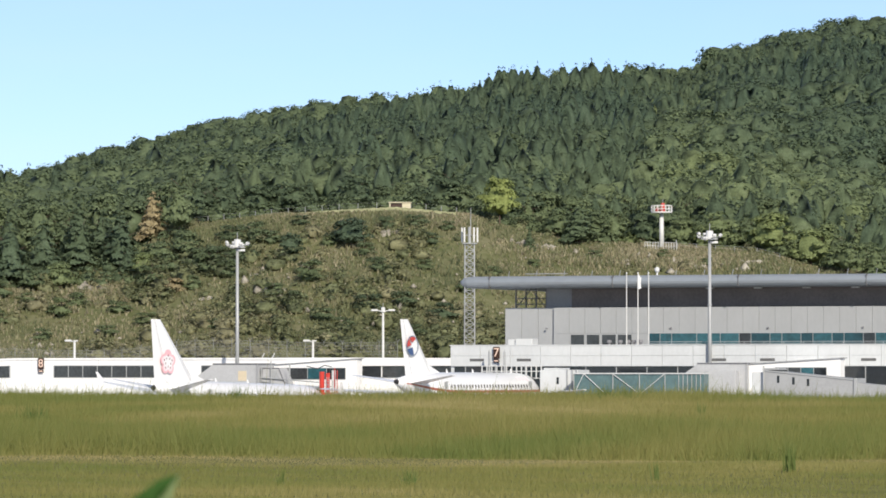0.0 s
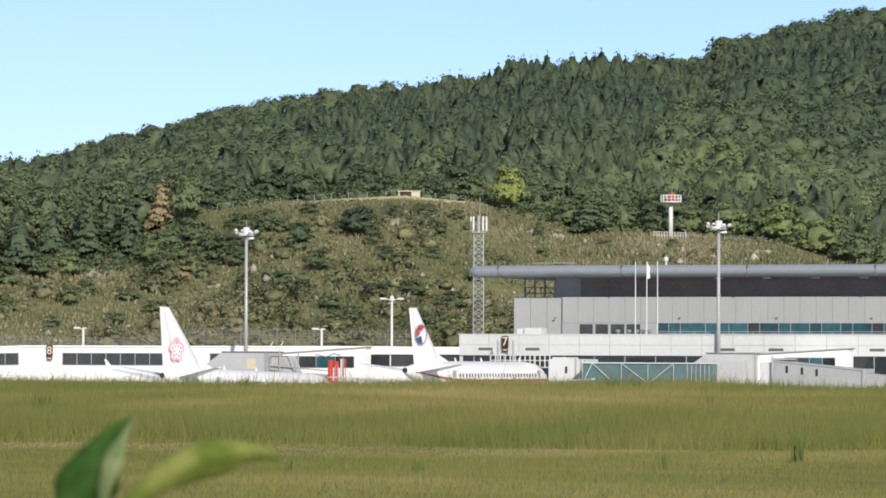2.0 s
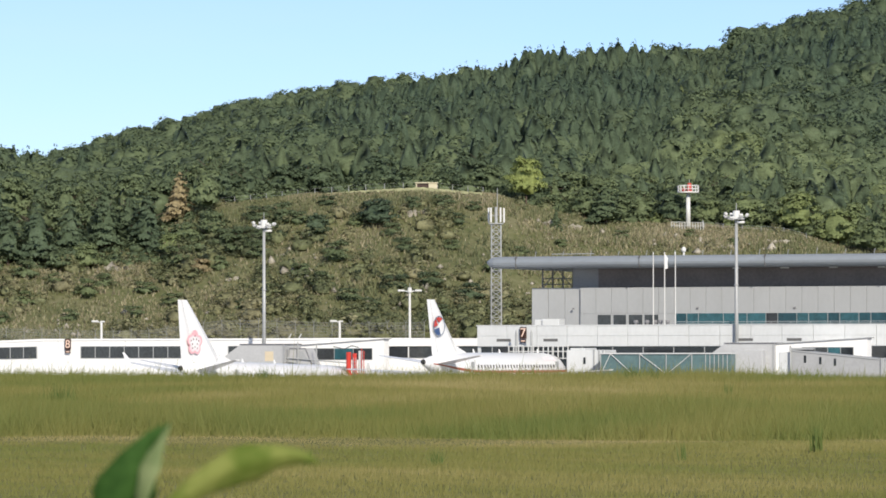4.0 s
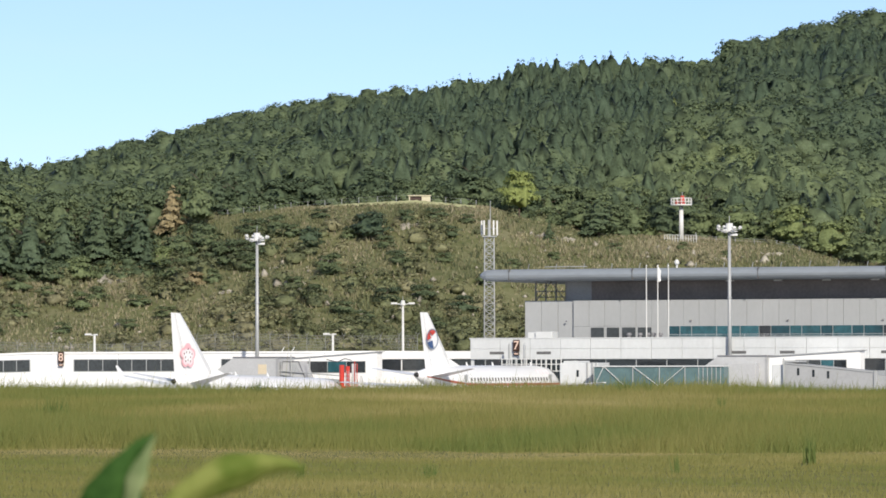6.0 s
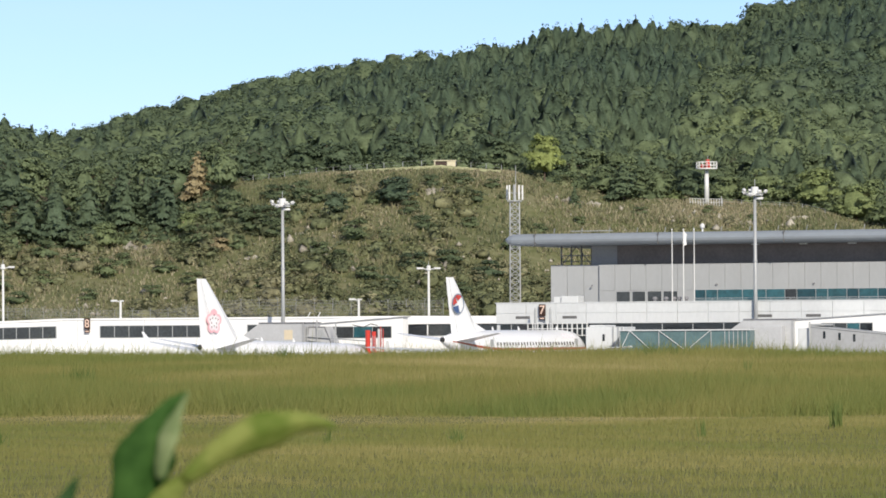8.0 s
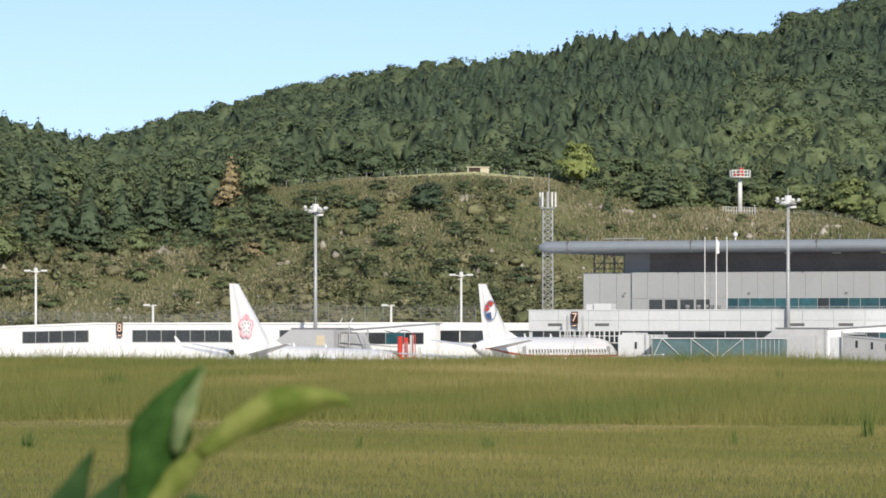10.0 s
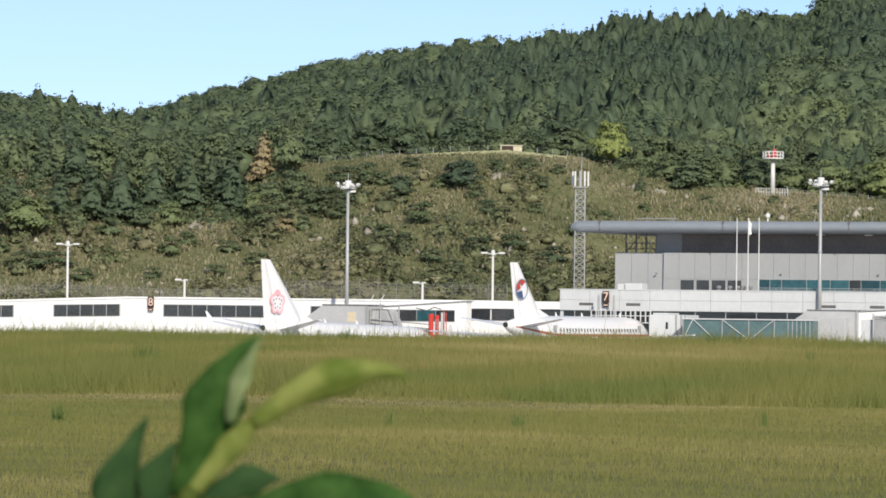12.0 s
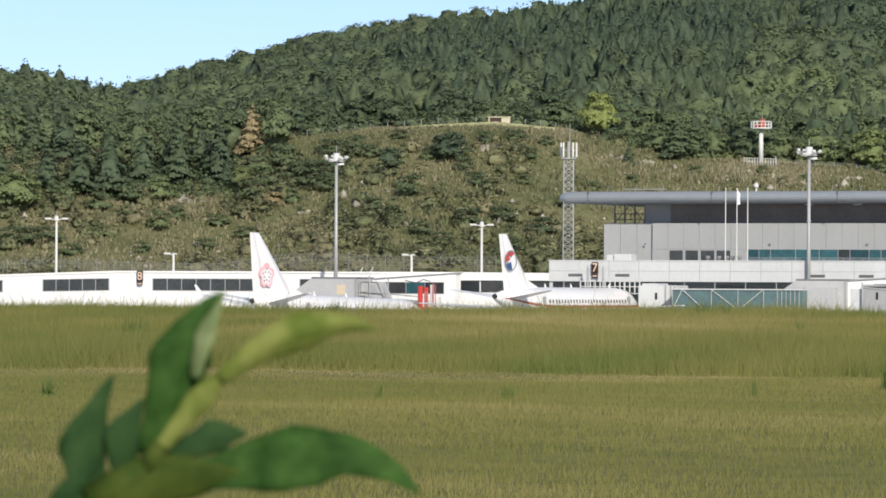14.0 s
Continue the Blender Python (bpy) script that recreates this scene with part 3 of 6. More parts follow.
def rotunda(s0, s1, sl, d0, d1, zt, zlow, m, label, patch=False):
    g = thing("bridge_rotunda", label, "jet bridge", TP)
    part("body", prism([(s0, zlow), (s1, zlow), (s1, zt), (sl, zt), (s0, zt - (sl - s0) * 0.68)], d0, d1), m, g)
    part("roof", boxes((sl - 0.05, s1 + 0.15, d0 - 0.15, d1 + 0.1, zt, zt + 0.12), bevel=0.03), M_SOFFIT, g, "thin dark roof edge")
    part("column", rods((((s0 + s1) / 2, (d0 + d1) / 2, 0), ((s0 + s1) / 2, (d0 + d1) / 2, zlow), 0.7), seg=14), M_BRIDGE, g)
    part("corner_post", boxes((s1 - 0.12, s1 + 0.12, d0 - 0.06, d0 + 0.1, zlow, zt)), M_GREY, g)
    if patch:
        part("patch", boxes((s1 - 2.45, s1 - 1.35, d0 - 0.03, d0 + 0.02, zt - 1.95, zt - 0.8)), M_ORANGE, g, "faded orange panel")
    else:
        part("door", boxes((s1 - 4.3, s1 - 0.9, d0 - 1.2, d0 + 0.02, zlow + 0.1, zt - 0.75), bevel=0.05), M_ROTUNDA, g, "pale box set before the rotunda wall")


rotunda(-32.2, -22.4, -28.1, -6, -1, 6.75, 2.6, M_ROTUNDA, "pale grey jet bridge rotunda with sloping end", True)
rotunda(30.3, 42.0, 36.2, -15, -10, 6.74, 2.4, M_ROTUNDA, "white jet bridge rotunda with sloping end")

# glazed walkway towards gate 7
gw = thing("glazed_bridge", "pale green glazed jet bridge with white diagonal braces", "jet bridge", TP)
a, b, dd = 22.2, 37.9, -18
zt, zb = 5.66, 2.6
part("glazing", boxes((a, b, dd + 0.2, dd + 2.2, zb, zt - 0.1)), M_GREENGLASS, gw)
part("top_rail", boxes((a, b, dd, dd + 2.4, zt - 0.1, zt + 0.04), bevel=0.02), M_PANEL, gw)
part("floor_beam", boxes((a, b, dd, dd + 2.4, zb - 0.4, zb)), M_PANEL, gw)
for p, q in ((23.53, 22.0), (23.53, 27.0), (27.01, 31.3), (33.26, 29.4)):
    part("brace", rods(((p, dd + 0.05, zt - 0.05), (q, dd + 0.05, zb), 0.045), seg=6), M_PANEL, gw)
for p in np.arange(34.9, 37.9, 0.52):
    part("mullion", rods(((p, dd + 0.14, zb), (p, dd + 0.14, zt - 0.1), 0.045), seg=6), M_FRAME, gw)
for p in (a + 0.1, 27.01, 30.2, 33.26):
    part("post", rods(((p, dd + 0.14, zb), (p, dd + 0.14, zt), 0.05), seg=6), M_FRAME, gw)
for p in (a + 3, b - 3):
    part("leg", rods(((p, dd + 1.2, 0), (p, dd + 1.2, zb), 0.35), seg=10), M_GREY, gw)
cb = thing("bridge_cab", "white jet bridge cab with a small dark window", "jet bridge", TP)
a, b = 17.05, 21.68
zt = 6.05
part("cab", boxes((a, b, -15, -11, 2.5, zt), bevel=0.08), M_PANEL, cb)
part("roof_rib", boxes((a + 0.4, a + 2.2, -14.8, -11, zt, zt + 0.22), bevel=0.04), M_PANEL, cb)
part("pane", boxes((19.13, 19.4, -15.04, -14.9, 4.43, 5.21)), M_GLASSD, cb)
for x in (20.37, 20.99, 21.47):
    part("bellows_rib", boxes((x, x + 0.15, -15.12, -15, 2.5, zt + 0.05)), M_PANELG, cb)
part("wheel_leg", boxes(((a + b) / 2 - 0.3, (a + b) / 2 + 0.3, -13.3, -12.7, 0.05, 2.5)), M_GREY, cb)
# sloping tunnel at the far end
tn = thing("bridge_tunnel", "grey sloping jet bridge tunnel with small square windows", "jet bridge", TP)
a, b = 47.7, 58.26
za, zb2 = 5.90, 4.86
part("tunnel", prism([(a, za - 3.0), (b, zb2 - 2.6), (b, zb2), (a, za)], -26, -23), M_GREY, tn)
part("top_rail", prism([(a - 0.1, za), (b, zb2), (b, zb2 + 0.14), (a - 0.1, za + 0.14)], -26.1, -22.9), M_PANELG, tn)
for x in (49.35, 51.11, 52.8):
    z = za + (zb2 - za) * (x - a) / (b - a) - 0.75
    part("pane", boxes((x - 0.14, x + 0.14, -26.05, -25.9, z - 0.4, z + 0.4), bevel=0.02), M_GLASSD, tn)
part("inner_tunnel", prism([(b, zb2 - 2.3), (66.34, zb2 - 3.4), (66.34, zb2 - 1.0), (b, zb2 - 0.25)], -25.8, -23.2), M_GREY, tn)
part("collar", boxes((b - 0.2, b + 0.2, -26.2, -22.8, zb2 - 2.8, zb2 + 0.25), bevel=0.04), M_PANELG, tn)
part("head_box", boxes((a - 1.55, a - 0.15, -25.6, -23.2, za - 2.8, za - 0.12), bevel=0.06), M_PANEL, tn)
part("head_cap", boxes((a - 0.15, a + 1.7, -26.05, -23.0, za + 0.1, za + 0.34), bevel=0.05), M_PANELG, tn, "grey cap over the tunnel head")
part("head_post", rods(((a, -26.1, za - 3.0), (a, -26.1, za + 0.55), 0.09), seg=6), M_STEEL, tn)
part("leg", rods(((a + 3, -24.5, 0), (a + 3, -24.5, za - 3.0), 0.4), ((b - 2, -24.5, 0), (b - 2, -24.5, zb2 - 2.6), 0.3), seg=10), M_GREY, tn)

# bridge to gate 8: short grey tunnel and cab with steel frame
t8 = thing("bridge_tunnel", "grey jet bridge cab with open steel frame beside the lobby", "jet bridge", TP)
a, b = -22.4, -19.4
zt = 6.28
part("cab", prism([(a, 2.6), (b + 1.0, 2.6), (b - 0.6, zt), (a + 0.3, zt)], -5, -2.5), M_CAB, t8)
part("cab_window", prism([(a + 1.2, zt - 1.2), (b - 0.4, zt - 1.2), (b - 0.9, zt - 0.3), (a + 1.2, zt - 0.3)], -5.05, -4.9), M_PANELG, t8)
part("frame", rods(((a + 0.2, -5.2, 0), (a + 0.2, -5.2, zt + 0.1), 0.06), ((-20.92, -5.2, 0), (-20.92, -5.2, 7.08), 0.08), ((-18.49, -5.2, 0), (-18.49, -5.2, 6.88), 0.08),
                   ((a, -5.2, zt - 1.5), (b + 2, -5.2, zt - 2.3), 0.06), ((a, -5.2, zt - 1.1), (b + 5.5, -5.2, zt - 1.75), 0.07), seg=7), M_STEEL, t8, "steel posts and rails")
part("cab_edge", rods(((a, -5.03, 2.6), (a + 0.3, -5.03, zt), 0.07), ((a + 0.3, -5.03, zt), (b - 0.6, -5.03, zt), 0.07), ((b - 0.6, -5.03, zt), (b + 1.0, -5.03, 2.6), 0.07), (((a + b) / 2, -5.03, 2.6), ((a + b) / 2 - 0.2, -5.03, zt), 0.06), seg=5), M_SOFFIT, t8, "dark edge framing")
part("walkway", prism([(b, 3.6), (-15.12, 3.3), (-15.12, 4.1), (b, 4.4)], -5, -3), M_GREY, t8)

# red servicing truck
rt = thing("service_truck", "red and white servicing truck with raised posts", "truck", TP @ pose(-11.22, -13, 0))
part("chassis", boxes((-0.9, 1.9, -0.5, 5.5, 0.7, 1.2), bevel=0.05), M_DARK, rt)
part("cab", boxes((-0.7, 1.7, -0.4, 1.8, 1.0, 3.4), bevel=0.12), M_RED, rt)
part("red_tank", rods(((0.1, 0.4, 3.4), (0.1, 0.4, 5.85), 0.30), ((0.85, 0.4, 3.4), (0.85, 0.4, 5.7), 0.26), seg=12), M_RED, rt, "upright red cylinders")
part("white_tank", rods(((1.55, 0.4, 1.2), (1.6, 0.4, 6.0), 0.24), seg=10), M_LAMPW, rt)
part("body", boxes((-0.8, 1.8, 1.9, 5.4, 1.2, 3.3), bevel=0.06), M_LAMPW, rt)
part("ladder", boxes((1.05, 1.1, -0.5, -0.42, 1.2, 5.2), (1.35, 1.4, -0.5, -0.42, 1.2, 5.2), *[(1.1, 1.35, -0.48, -0.44, 1.5 + 0.4 * i, 1.55 + 0.4 * i) for i in range(9)]), M_STEEL, rt)
part("handrail", rods(((1.9, 0, 3.4), (1.9, 0, 6.3), 0.05), ((2.2, 0, 3.2), (2.2, 0, 6.0), 0.05), seg=6), M_RED, rt)
part("hose_boom", rods(((-1.8, 0.3, 6.5), (-0.4, 0.3, 6.2), 0.05), ((-0.4, 0.3, 6.2), (0.5, 0.3, 6.6), 0.05), ((0.5, 0.3, 6.6), (1.4, 0.3, 6.4), 0.05), seg=6), M_DARK, rt, "dark hose boom above the cylinders")
for x in (-0.75, 1.75):
    for y in (0.5, 4.4):
        wh = part("wheel", rods(((x - 0.15, y, 0.5), (x + 0.15, y, 0.5), 0.47), seg=16), M_DARK, rt)
        part("rim", rods(((x - 0.17, y, 0.5), (x + 0.17, y, 0.5), 0.25), seg=12), M_STEEL, wh)

gate_sign("8", TP @ pose(-61.85, CD - 0.3, 6.82), "brown gate board with a pale figure eight")

# ---- lamp masts ----


def flood_mast(x, y, h, label):
    g = thing("floodlight_mast", label, "lamp mast", pose(x, y, 0), "floodlight masts")
    part("pole", rods(((0, 0, 0), (0, 0, h - 0.5), 0.27, 0.17), seg=14), M_STEEL, g, smooth=True)
    part("base_plate", boxes((-0.5, 0.5, -0.5, 0.5, 0, 0.12), bevel=0.02), M_STEEL, g)
    part("ring", loft([[(0.95 * q * math.cos(a), 0.95 * q * math.sin(a), h - 0.55 + dz) for a in np.linspace(0, 2 * math.pi, 17)[:-1]] for q, dz in ((1.0, -0.06), (1.06, 0.0), (1.0, 0.06), (0.88, 0.05), (0.88, -0.05), (1.0, -0.06))], close=False), M_LAMPW, g)
    part("lower_box", boxes((0.05, 0.95, -0.3, 0.3, h - 1.05, h - 0.78), bevel=0.04), M_LAMPW, g, "white gear box under the ring")
    part("drum", rods(((0, 0, h - 0.5), (0, 0, h + 0.42), 0.48, 0.40), seg=12), M_LAMPW, g)
    part("spike", rods(((0, 0, h + 0.4), (0, 0, h + 1.3), 0.04), seg=6), M_STEEL, g)
    part("collar", rods(((0, 0, h * 0.62), (0, 0, h * 0.62 + 0.15), 0.27), seg=12), M_STEEL, g)
    for i in range(8):
        a = 0.35 + i * math.pi / 4
        c, s_ = math.cos(a), math.sin(a)
        lift = (0.12, -0.05, 0.22, 0.0, 0.25, -0.28, 0.05, 0.1)[i]
        bm = boxes((-0.24, 0.24, -0.15, 0.15, -0.17, 0.17), bevel=0.05)
        bmesh.ops.transform(bm, matrix=Matrix.Translation((1.35 * c, 1.35 * s_, h - 0.2 + lift)) @ Matrix.Rotation(a - math.pi / 2, 4, 'Z') @ Matrix.Rotation(radians(-40), 4, 'X'), verts=bm.verts)
        lp = part("floodlight", bm, M_LAMPW, g)
        part("lens", boxes((1.3 * c - 0.13, 1.3 * c + 0.13, 1.3 * s_ - 0.13, 1.3 * s_ + 0.13, h - 0.45 + lift, h - 0.35 + lift)), M_SOFFIT, lp)
        part("arm", rods(((0.3 * c, 0.3 * s_, h - 0.5), (1.3 * c, 1.3 * s_, h - 0.35 + lift), 0.05), seg=6), M_STEEL, lp)


def street_lamp(x, y, h, span, both, label):
    g = thing("street_lamp", label, "street lamp", pose(x, y, 0), "street lamps")
    part("pole", rods(((0, 0, 0), (0, 0, h), 0.21, 0.15), seg=10), M_LAMPW, g, smooth=True)
    if both:
        part("hub", rods(((0, 0, h - 0.2), (0, 0, h + 0.45), 0.34, 0.25), seg=10), M_LAMPW, g)
        part("spike", rods(((0, 0, h + 0.4), (0, 0, h + 1.0), 0.04), seg=5), M_STEEL, g)
    for sgn in ((-1, 1) if both else (-1,)):
        arm = part("arm", rods(((0, 0, h - 0.1), (sgn * span, 0, h + 0.05), 0.07), seg=6), M_LAMPW, g)
        bm = boxes((-0.45, 0.45, -0.2, 0.2, -0.13, 0.13), bevel=0.06)
        bmesh.ops.translate(bm, vec=(sgn * span, 0, h + 0.05), verts=bm.verts)
        part("lantern", bm, M_LAMPW, arm)
    if not both:
        bm = boxes((-0.3, 0.3, -0.18, 0.18, -0.1, 0.1), bevel=0.05)
        bmesh.ops.translate(bm, vec=(0.15, 0, h + 0.02), verts=bm.verts)
        part("lantern", bm, M_LAMPW, g)


flood_mast(-25.27, 622, 21.71, "tall grey apron floodlight mast with ring head")
flood_mast(30.94, 587.35, 21.78, "tall grey apron floodlight mast before the terminal")
street_lamp(-7.95, 672, 14.02, 1.15, True, "twin-headed white lamp post behind the link")
street_lamp(-66.22, 690, 14.79, 1.15, True, "twin-headed white lamp post behind the concourse")
street_lamp(-48.6, 668, 9.95, 0.85, False, "low white single-arm lamp post behind the concourse")
street_lamp(-17.15, 668, 9.95, 0.85, False, "low white single-arm lamp post behind the concourse")

# ---- lattice tower ----
lt = thing("lattice_tower", "grey steel lattice mast with cellular aerials", "tower", pose(3.44, 655, 0))
ZT = 22.43
H0, H1 = 0.70, 0.60
cs = [(-1, -1), (1, -1), (1, 1), (-1, 1)]


def wid(z):
    return H0 + (H1 - H0) * z / ZT


for cx, cy in cs:
    part("leg", rods(((cx * H0, cy * H0, 0), (cx * H1, cy * H1, ZT), 0.09), seg=6), M_STEEL, lt)
nlev = 26
for i in range(nlev):
    z0, z1 = ZT * i / nlev, ZT * (i + 1) / nlev
    for (ax, ay), (bx, by) in zip(cs, cs[1:] + cs[:1]):
        a0, b0, a1, b1 = wid(z0), wid(z0), wid(z1), wid(z1)
        bm = rods(((ax * a0, ay * a0, z0), (bx * b1, by * b1, z1), 0.045), ((bx * b0, by * b0, z0), (ax * a1, ay * a1, z1), 0.045), ((ax * a1, ay * a1, z1), (bx * b1, by * b1, z1), 0.04), seg=5)
        part("brace", bm, M_STEEL, lt)
part("platform", boxes((-0.95, 0.95, -0.95, 0.95, ZT, ZT + 0.12), bevel=0.02), M_STEEL, lt)
part("pipe", rods(((0, 0, ZT), (0, 0, 24.62), 0.2), seg=8), M_STEEL, lt)
part("whip", rods(((0.15, 0, 24.48), (0.15, 0, 27.11), 0.06, 0.035), seg=6), M_STEEL, lt, "thin whip aerial")
for i, a in enumerate(np.linspace(0.25, 0.25 + 2 * math.pi, 6)[:-1]):
    x, y = 1.05 * math.cos(a), 1.0 * math.sin(a)
    bm = boxes((x - 0.11, x + 0.11, y - 0.09, y + 0.09, ZT + 0.2, 24.55), bevel=0.04)
    an = part("aerial_panel", bm, M_LAMPW, lt)
    part("bracket", rods(((0, 0, ZT + 1.1), (x, y, ZT + 1.1), 0.04), seg=5), M_STEEL, an)

# ---- beacon tower, hut and fences on the cut ----


def gz(x, y):
    return float(ground_z(x, y))


bx, by = 35.8, 829.0
bz = gz(bx, by)
bc = thing("beacon_tower", "white pole with railed platform and red light", "beacon", pose(bx, by, bz))
hb = 32.04 - bz
part("pole", rods(((0, 0, -0.3), (0, 0, hb), 0.42, 0.34), seg=14), M_LAMPW, bc, smooth=True)
part("platform", rods(((0, 0, hb), (0, 0, hb + 0.2), 1.75), seg=18), M_LAMPW, bc)
for i in range(16):
    a = i / 16 * 2 * math.pi
    part("post", rods(((1.7 * math.cos(a), 1.7 * math.sin(a), hb + 0.1), (1.7 * math.cos(a), 1.7 * math.sin(a), hb + 1.15), 0.06), seg=5), M_LAMPW, bc)
for z in (0.6, 1.15):
    part("rail", loft([[(q * math.cos(a), q * math.sin(a), hb + z + dz) for a in np.linspace(0, 2 * math.pi, 19)[:-1]] for q, dz in ((1.74, 0), (1.74, 0.09), (1.64, 0.09), (1.64, 0), (1.74, 0))], close=False), M_LAMPW, bc)
part("lantern", rods(((0.2, 0, hb + 0.2), (0.2, 0, hb + 1.6), 0.45, 0.3), ((-0.7, 0, hb + 0.2), (-0.7, 0, hb + 0.8), 0.3), seg=12), M_RED, bc, "red lamp housing")
part("spike", rods(((0.2, 0, hb + 1.5), (0.2, 0, hb + 2.2), 0.05), seg=5), M_STEEL, bc)


def fence(name, label, pts, h, gap, material, wires=3, arms=False, rails=0.03):
    """Posts along a line of places, with rails between them."""
    g = thing(name, label, "fence")
    prev = None
    for (x0, y0), (x1, y1) in zip(pts, pts[1:]):
        n = max(1, int(math.hypot(x1 - x0, y1 - y0) / gap))
        for i in range(n):
            x, y = x0 + (x1 - x0) * i / n, y0 + (y1 - y0) * i / n
            z = gz(x, y)
            bm = rods(((x, y, z - 0.3), (x, y, z + h), 0.05), seg=5)
            if arms:
                rod(bm, (x, y, z + h), (x - 0.3, y - 0.1, z + h + 0.45), 0.03, seg=4)
                rod(bm, (x, y, z + h), (x + 0.3, y + 0.1, z + h + 0.45), 0.03, seg=4)
            part("post", bm, material, g)
            if prev:
                a = Vector(prev)
                for k in range(1, wires + 1):
                    part("wire", rods(((a.x, a.y, a.z + h * k / wires), (x, y, z + h * k / wires), rails), seg=4), material, g)
                if arms:
                    q_ = Vector((x, y, z))
                    part("netting", rods(*[(a.lerp(q_, k / 14), a.lerp(q_, k / 14 + 0.14) + Vector((0, 0, h)), 0.009) for k in range(13)], *[(a.lerp(q_, k / 14 + 0.14), a.lerp(q_, k / 14) + Vector((0, 0, h)), 0.009) for k in range(13)], seg=3), material, g, "grey wire netting")
            prev = (x, y, z)
    return g


fence("compound_fence", "white palisade fence around the beacon", [(bx - 2.8, by - 1.5), (bx + 2.4, by - 1.5), (bx + 2.4, by + 1)], 1.15, 0.4, M_LAMPW, 2)
fence("crest_fence", "thin pale wire fence along the top of the cut", [(-41.22, 832), (-28.22, 832), (-17.08, 832), (-7.8, 832), (4.74, 832)], 1.1, 2.5, M_STEEL, 2, rails=0.008)
fence("crest_fence", "thin grey wire fence on the lower bench", [(bx + 2.6, by), (47.74, 829), (58.84, 829)], 0.8, 2.8, M_STEEL, 2, rails=0.015)
fence("perimeter_fence", "tall grey chain-link fence with splayed arms", [(-98, 752), (-45, 752), (-4, 750)], 3.6, 2.6, M_WIRE, 8, True, 0.018)
# strip of pale mown lawn along the crest
lawn_b, lawn_d = np.linspace(-0.0300, 0.0025, 60), np.linspace(0, 1, 6)
LB, LD = np.meshgrid(lawn_b, lawn_d)
LY = 827.6 + 2.2 * (np.abs(LB + 0.009) / 0.021) + 0.35 * np.sin(LB * 1900) + 0.25 * np.sin(LB * 4300) + LD * 3.4
lv = np.stack([LB * LY, LY, ground_z(LB * LY, LY) + 0.16 + 0.05 * np.sin(LB * 4000)], -1).reshape(-1, 3)
li = (np.arange(5)[:, None] * 60 + np.arange(59)).ravel()
lawn = soup("crest_lawn", lv, np.stack([li, li + 1, li + 61, li + 60], 1), M_LAWN)
tagged(lawn, "strip of pale dry mown lawn along the crest", "lawn", kind="structure")
hx, hy = -7.07, 834.0
ht = thing("hut", "small buff concrete hut with dark opening on the crest", "hut", pose(hx, hy - 2.5, gz(hx, hy - 2.5) - 0.35))
part("wall", boxes((-1.7, 0.35, 0.35, 2.4, -0.3, 1.25), (0.35, 1.75, 0.0, 2.4, -0.3, 1.25), (-1.75, -1.55, 0.0, 0.35, -0.3, 1.25)), M_BUFF, ht)
part("roof", boxes((-1.9, 1.9, -0.15, 2.5, 1.25, 1.42), bevel=0.03), M_BUFF, ht)
part("shutter", boxes((-1.55, 0.35, 0.2, 0.34, -0.3, 1.2)), M_SIGN, ht, "dark brown board in the recess")

# ---- aircraft ----


def ring(y, r, z, n=20, rz=None):
    rz = rz or r
    return [(r * math.cos(a), y, z + rz * math.sin(a)) for a in np.linspace(0, 2 * math.pi, n + 1)[:-1]]


def foil(root, tip, thick_r, thick_t):
    """A wing-like solid from root and tip: each (leading edge, trailing edge), swept between them."""
    def sec(le, te, th, up):
        le, te, up = Vector(le), Vector(te), Vector(up)
        return [le, le.lerp(te, 0.25) + up * th, le.lerp(te, 0.6) + up * th * 0.7, te, le.lerp(te, 0.6) - up * th * 0.7, le.lerp(te, 0.25) - up * th]
    span = (Vector(tip[0]) - Vector(root[0])).normalized()
    up = span.cross(Vector((0, 1, 0))).normalized()
    return loft([sec(*root, thick_r, up), sec(*tip, thick_t, up)])


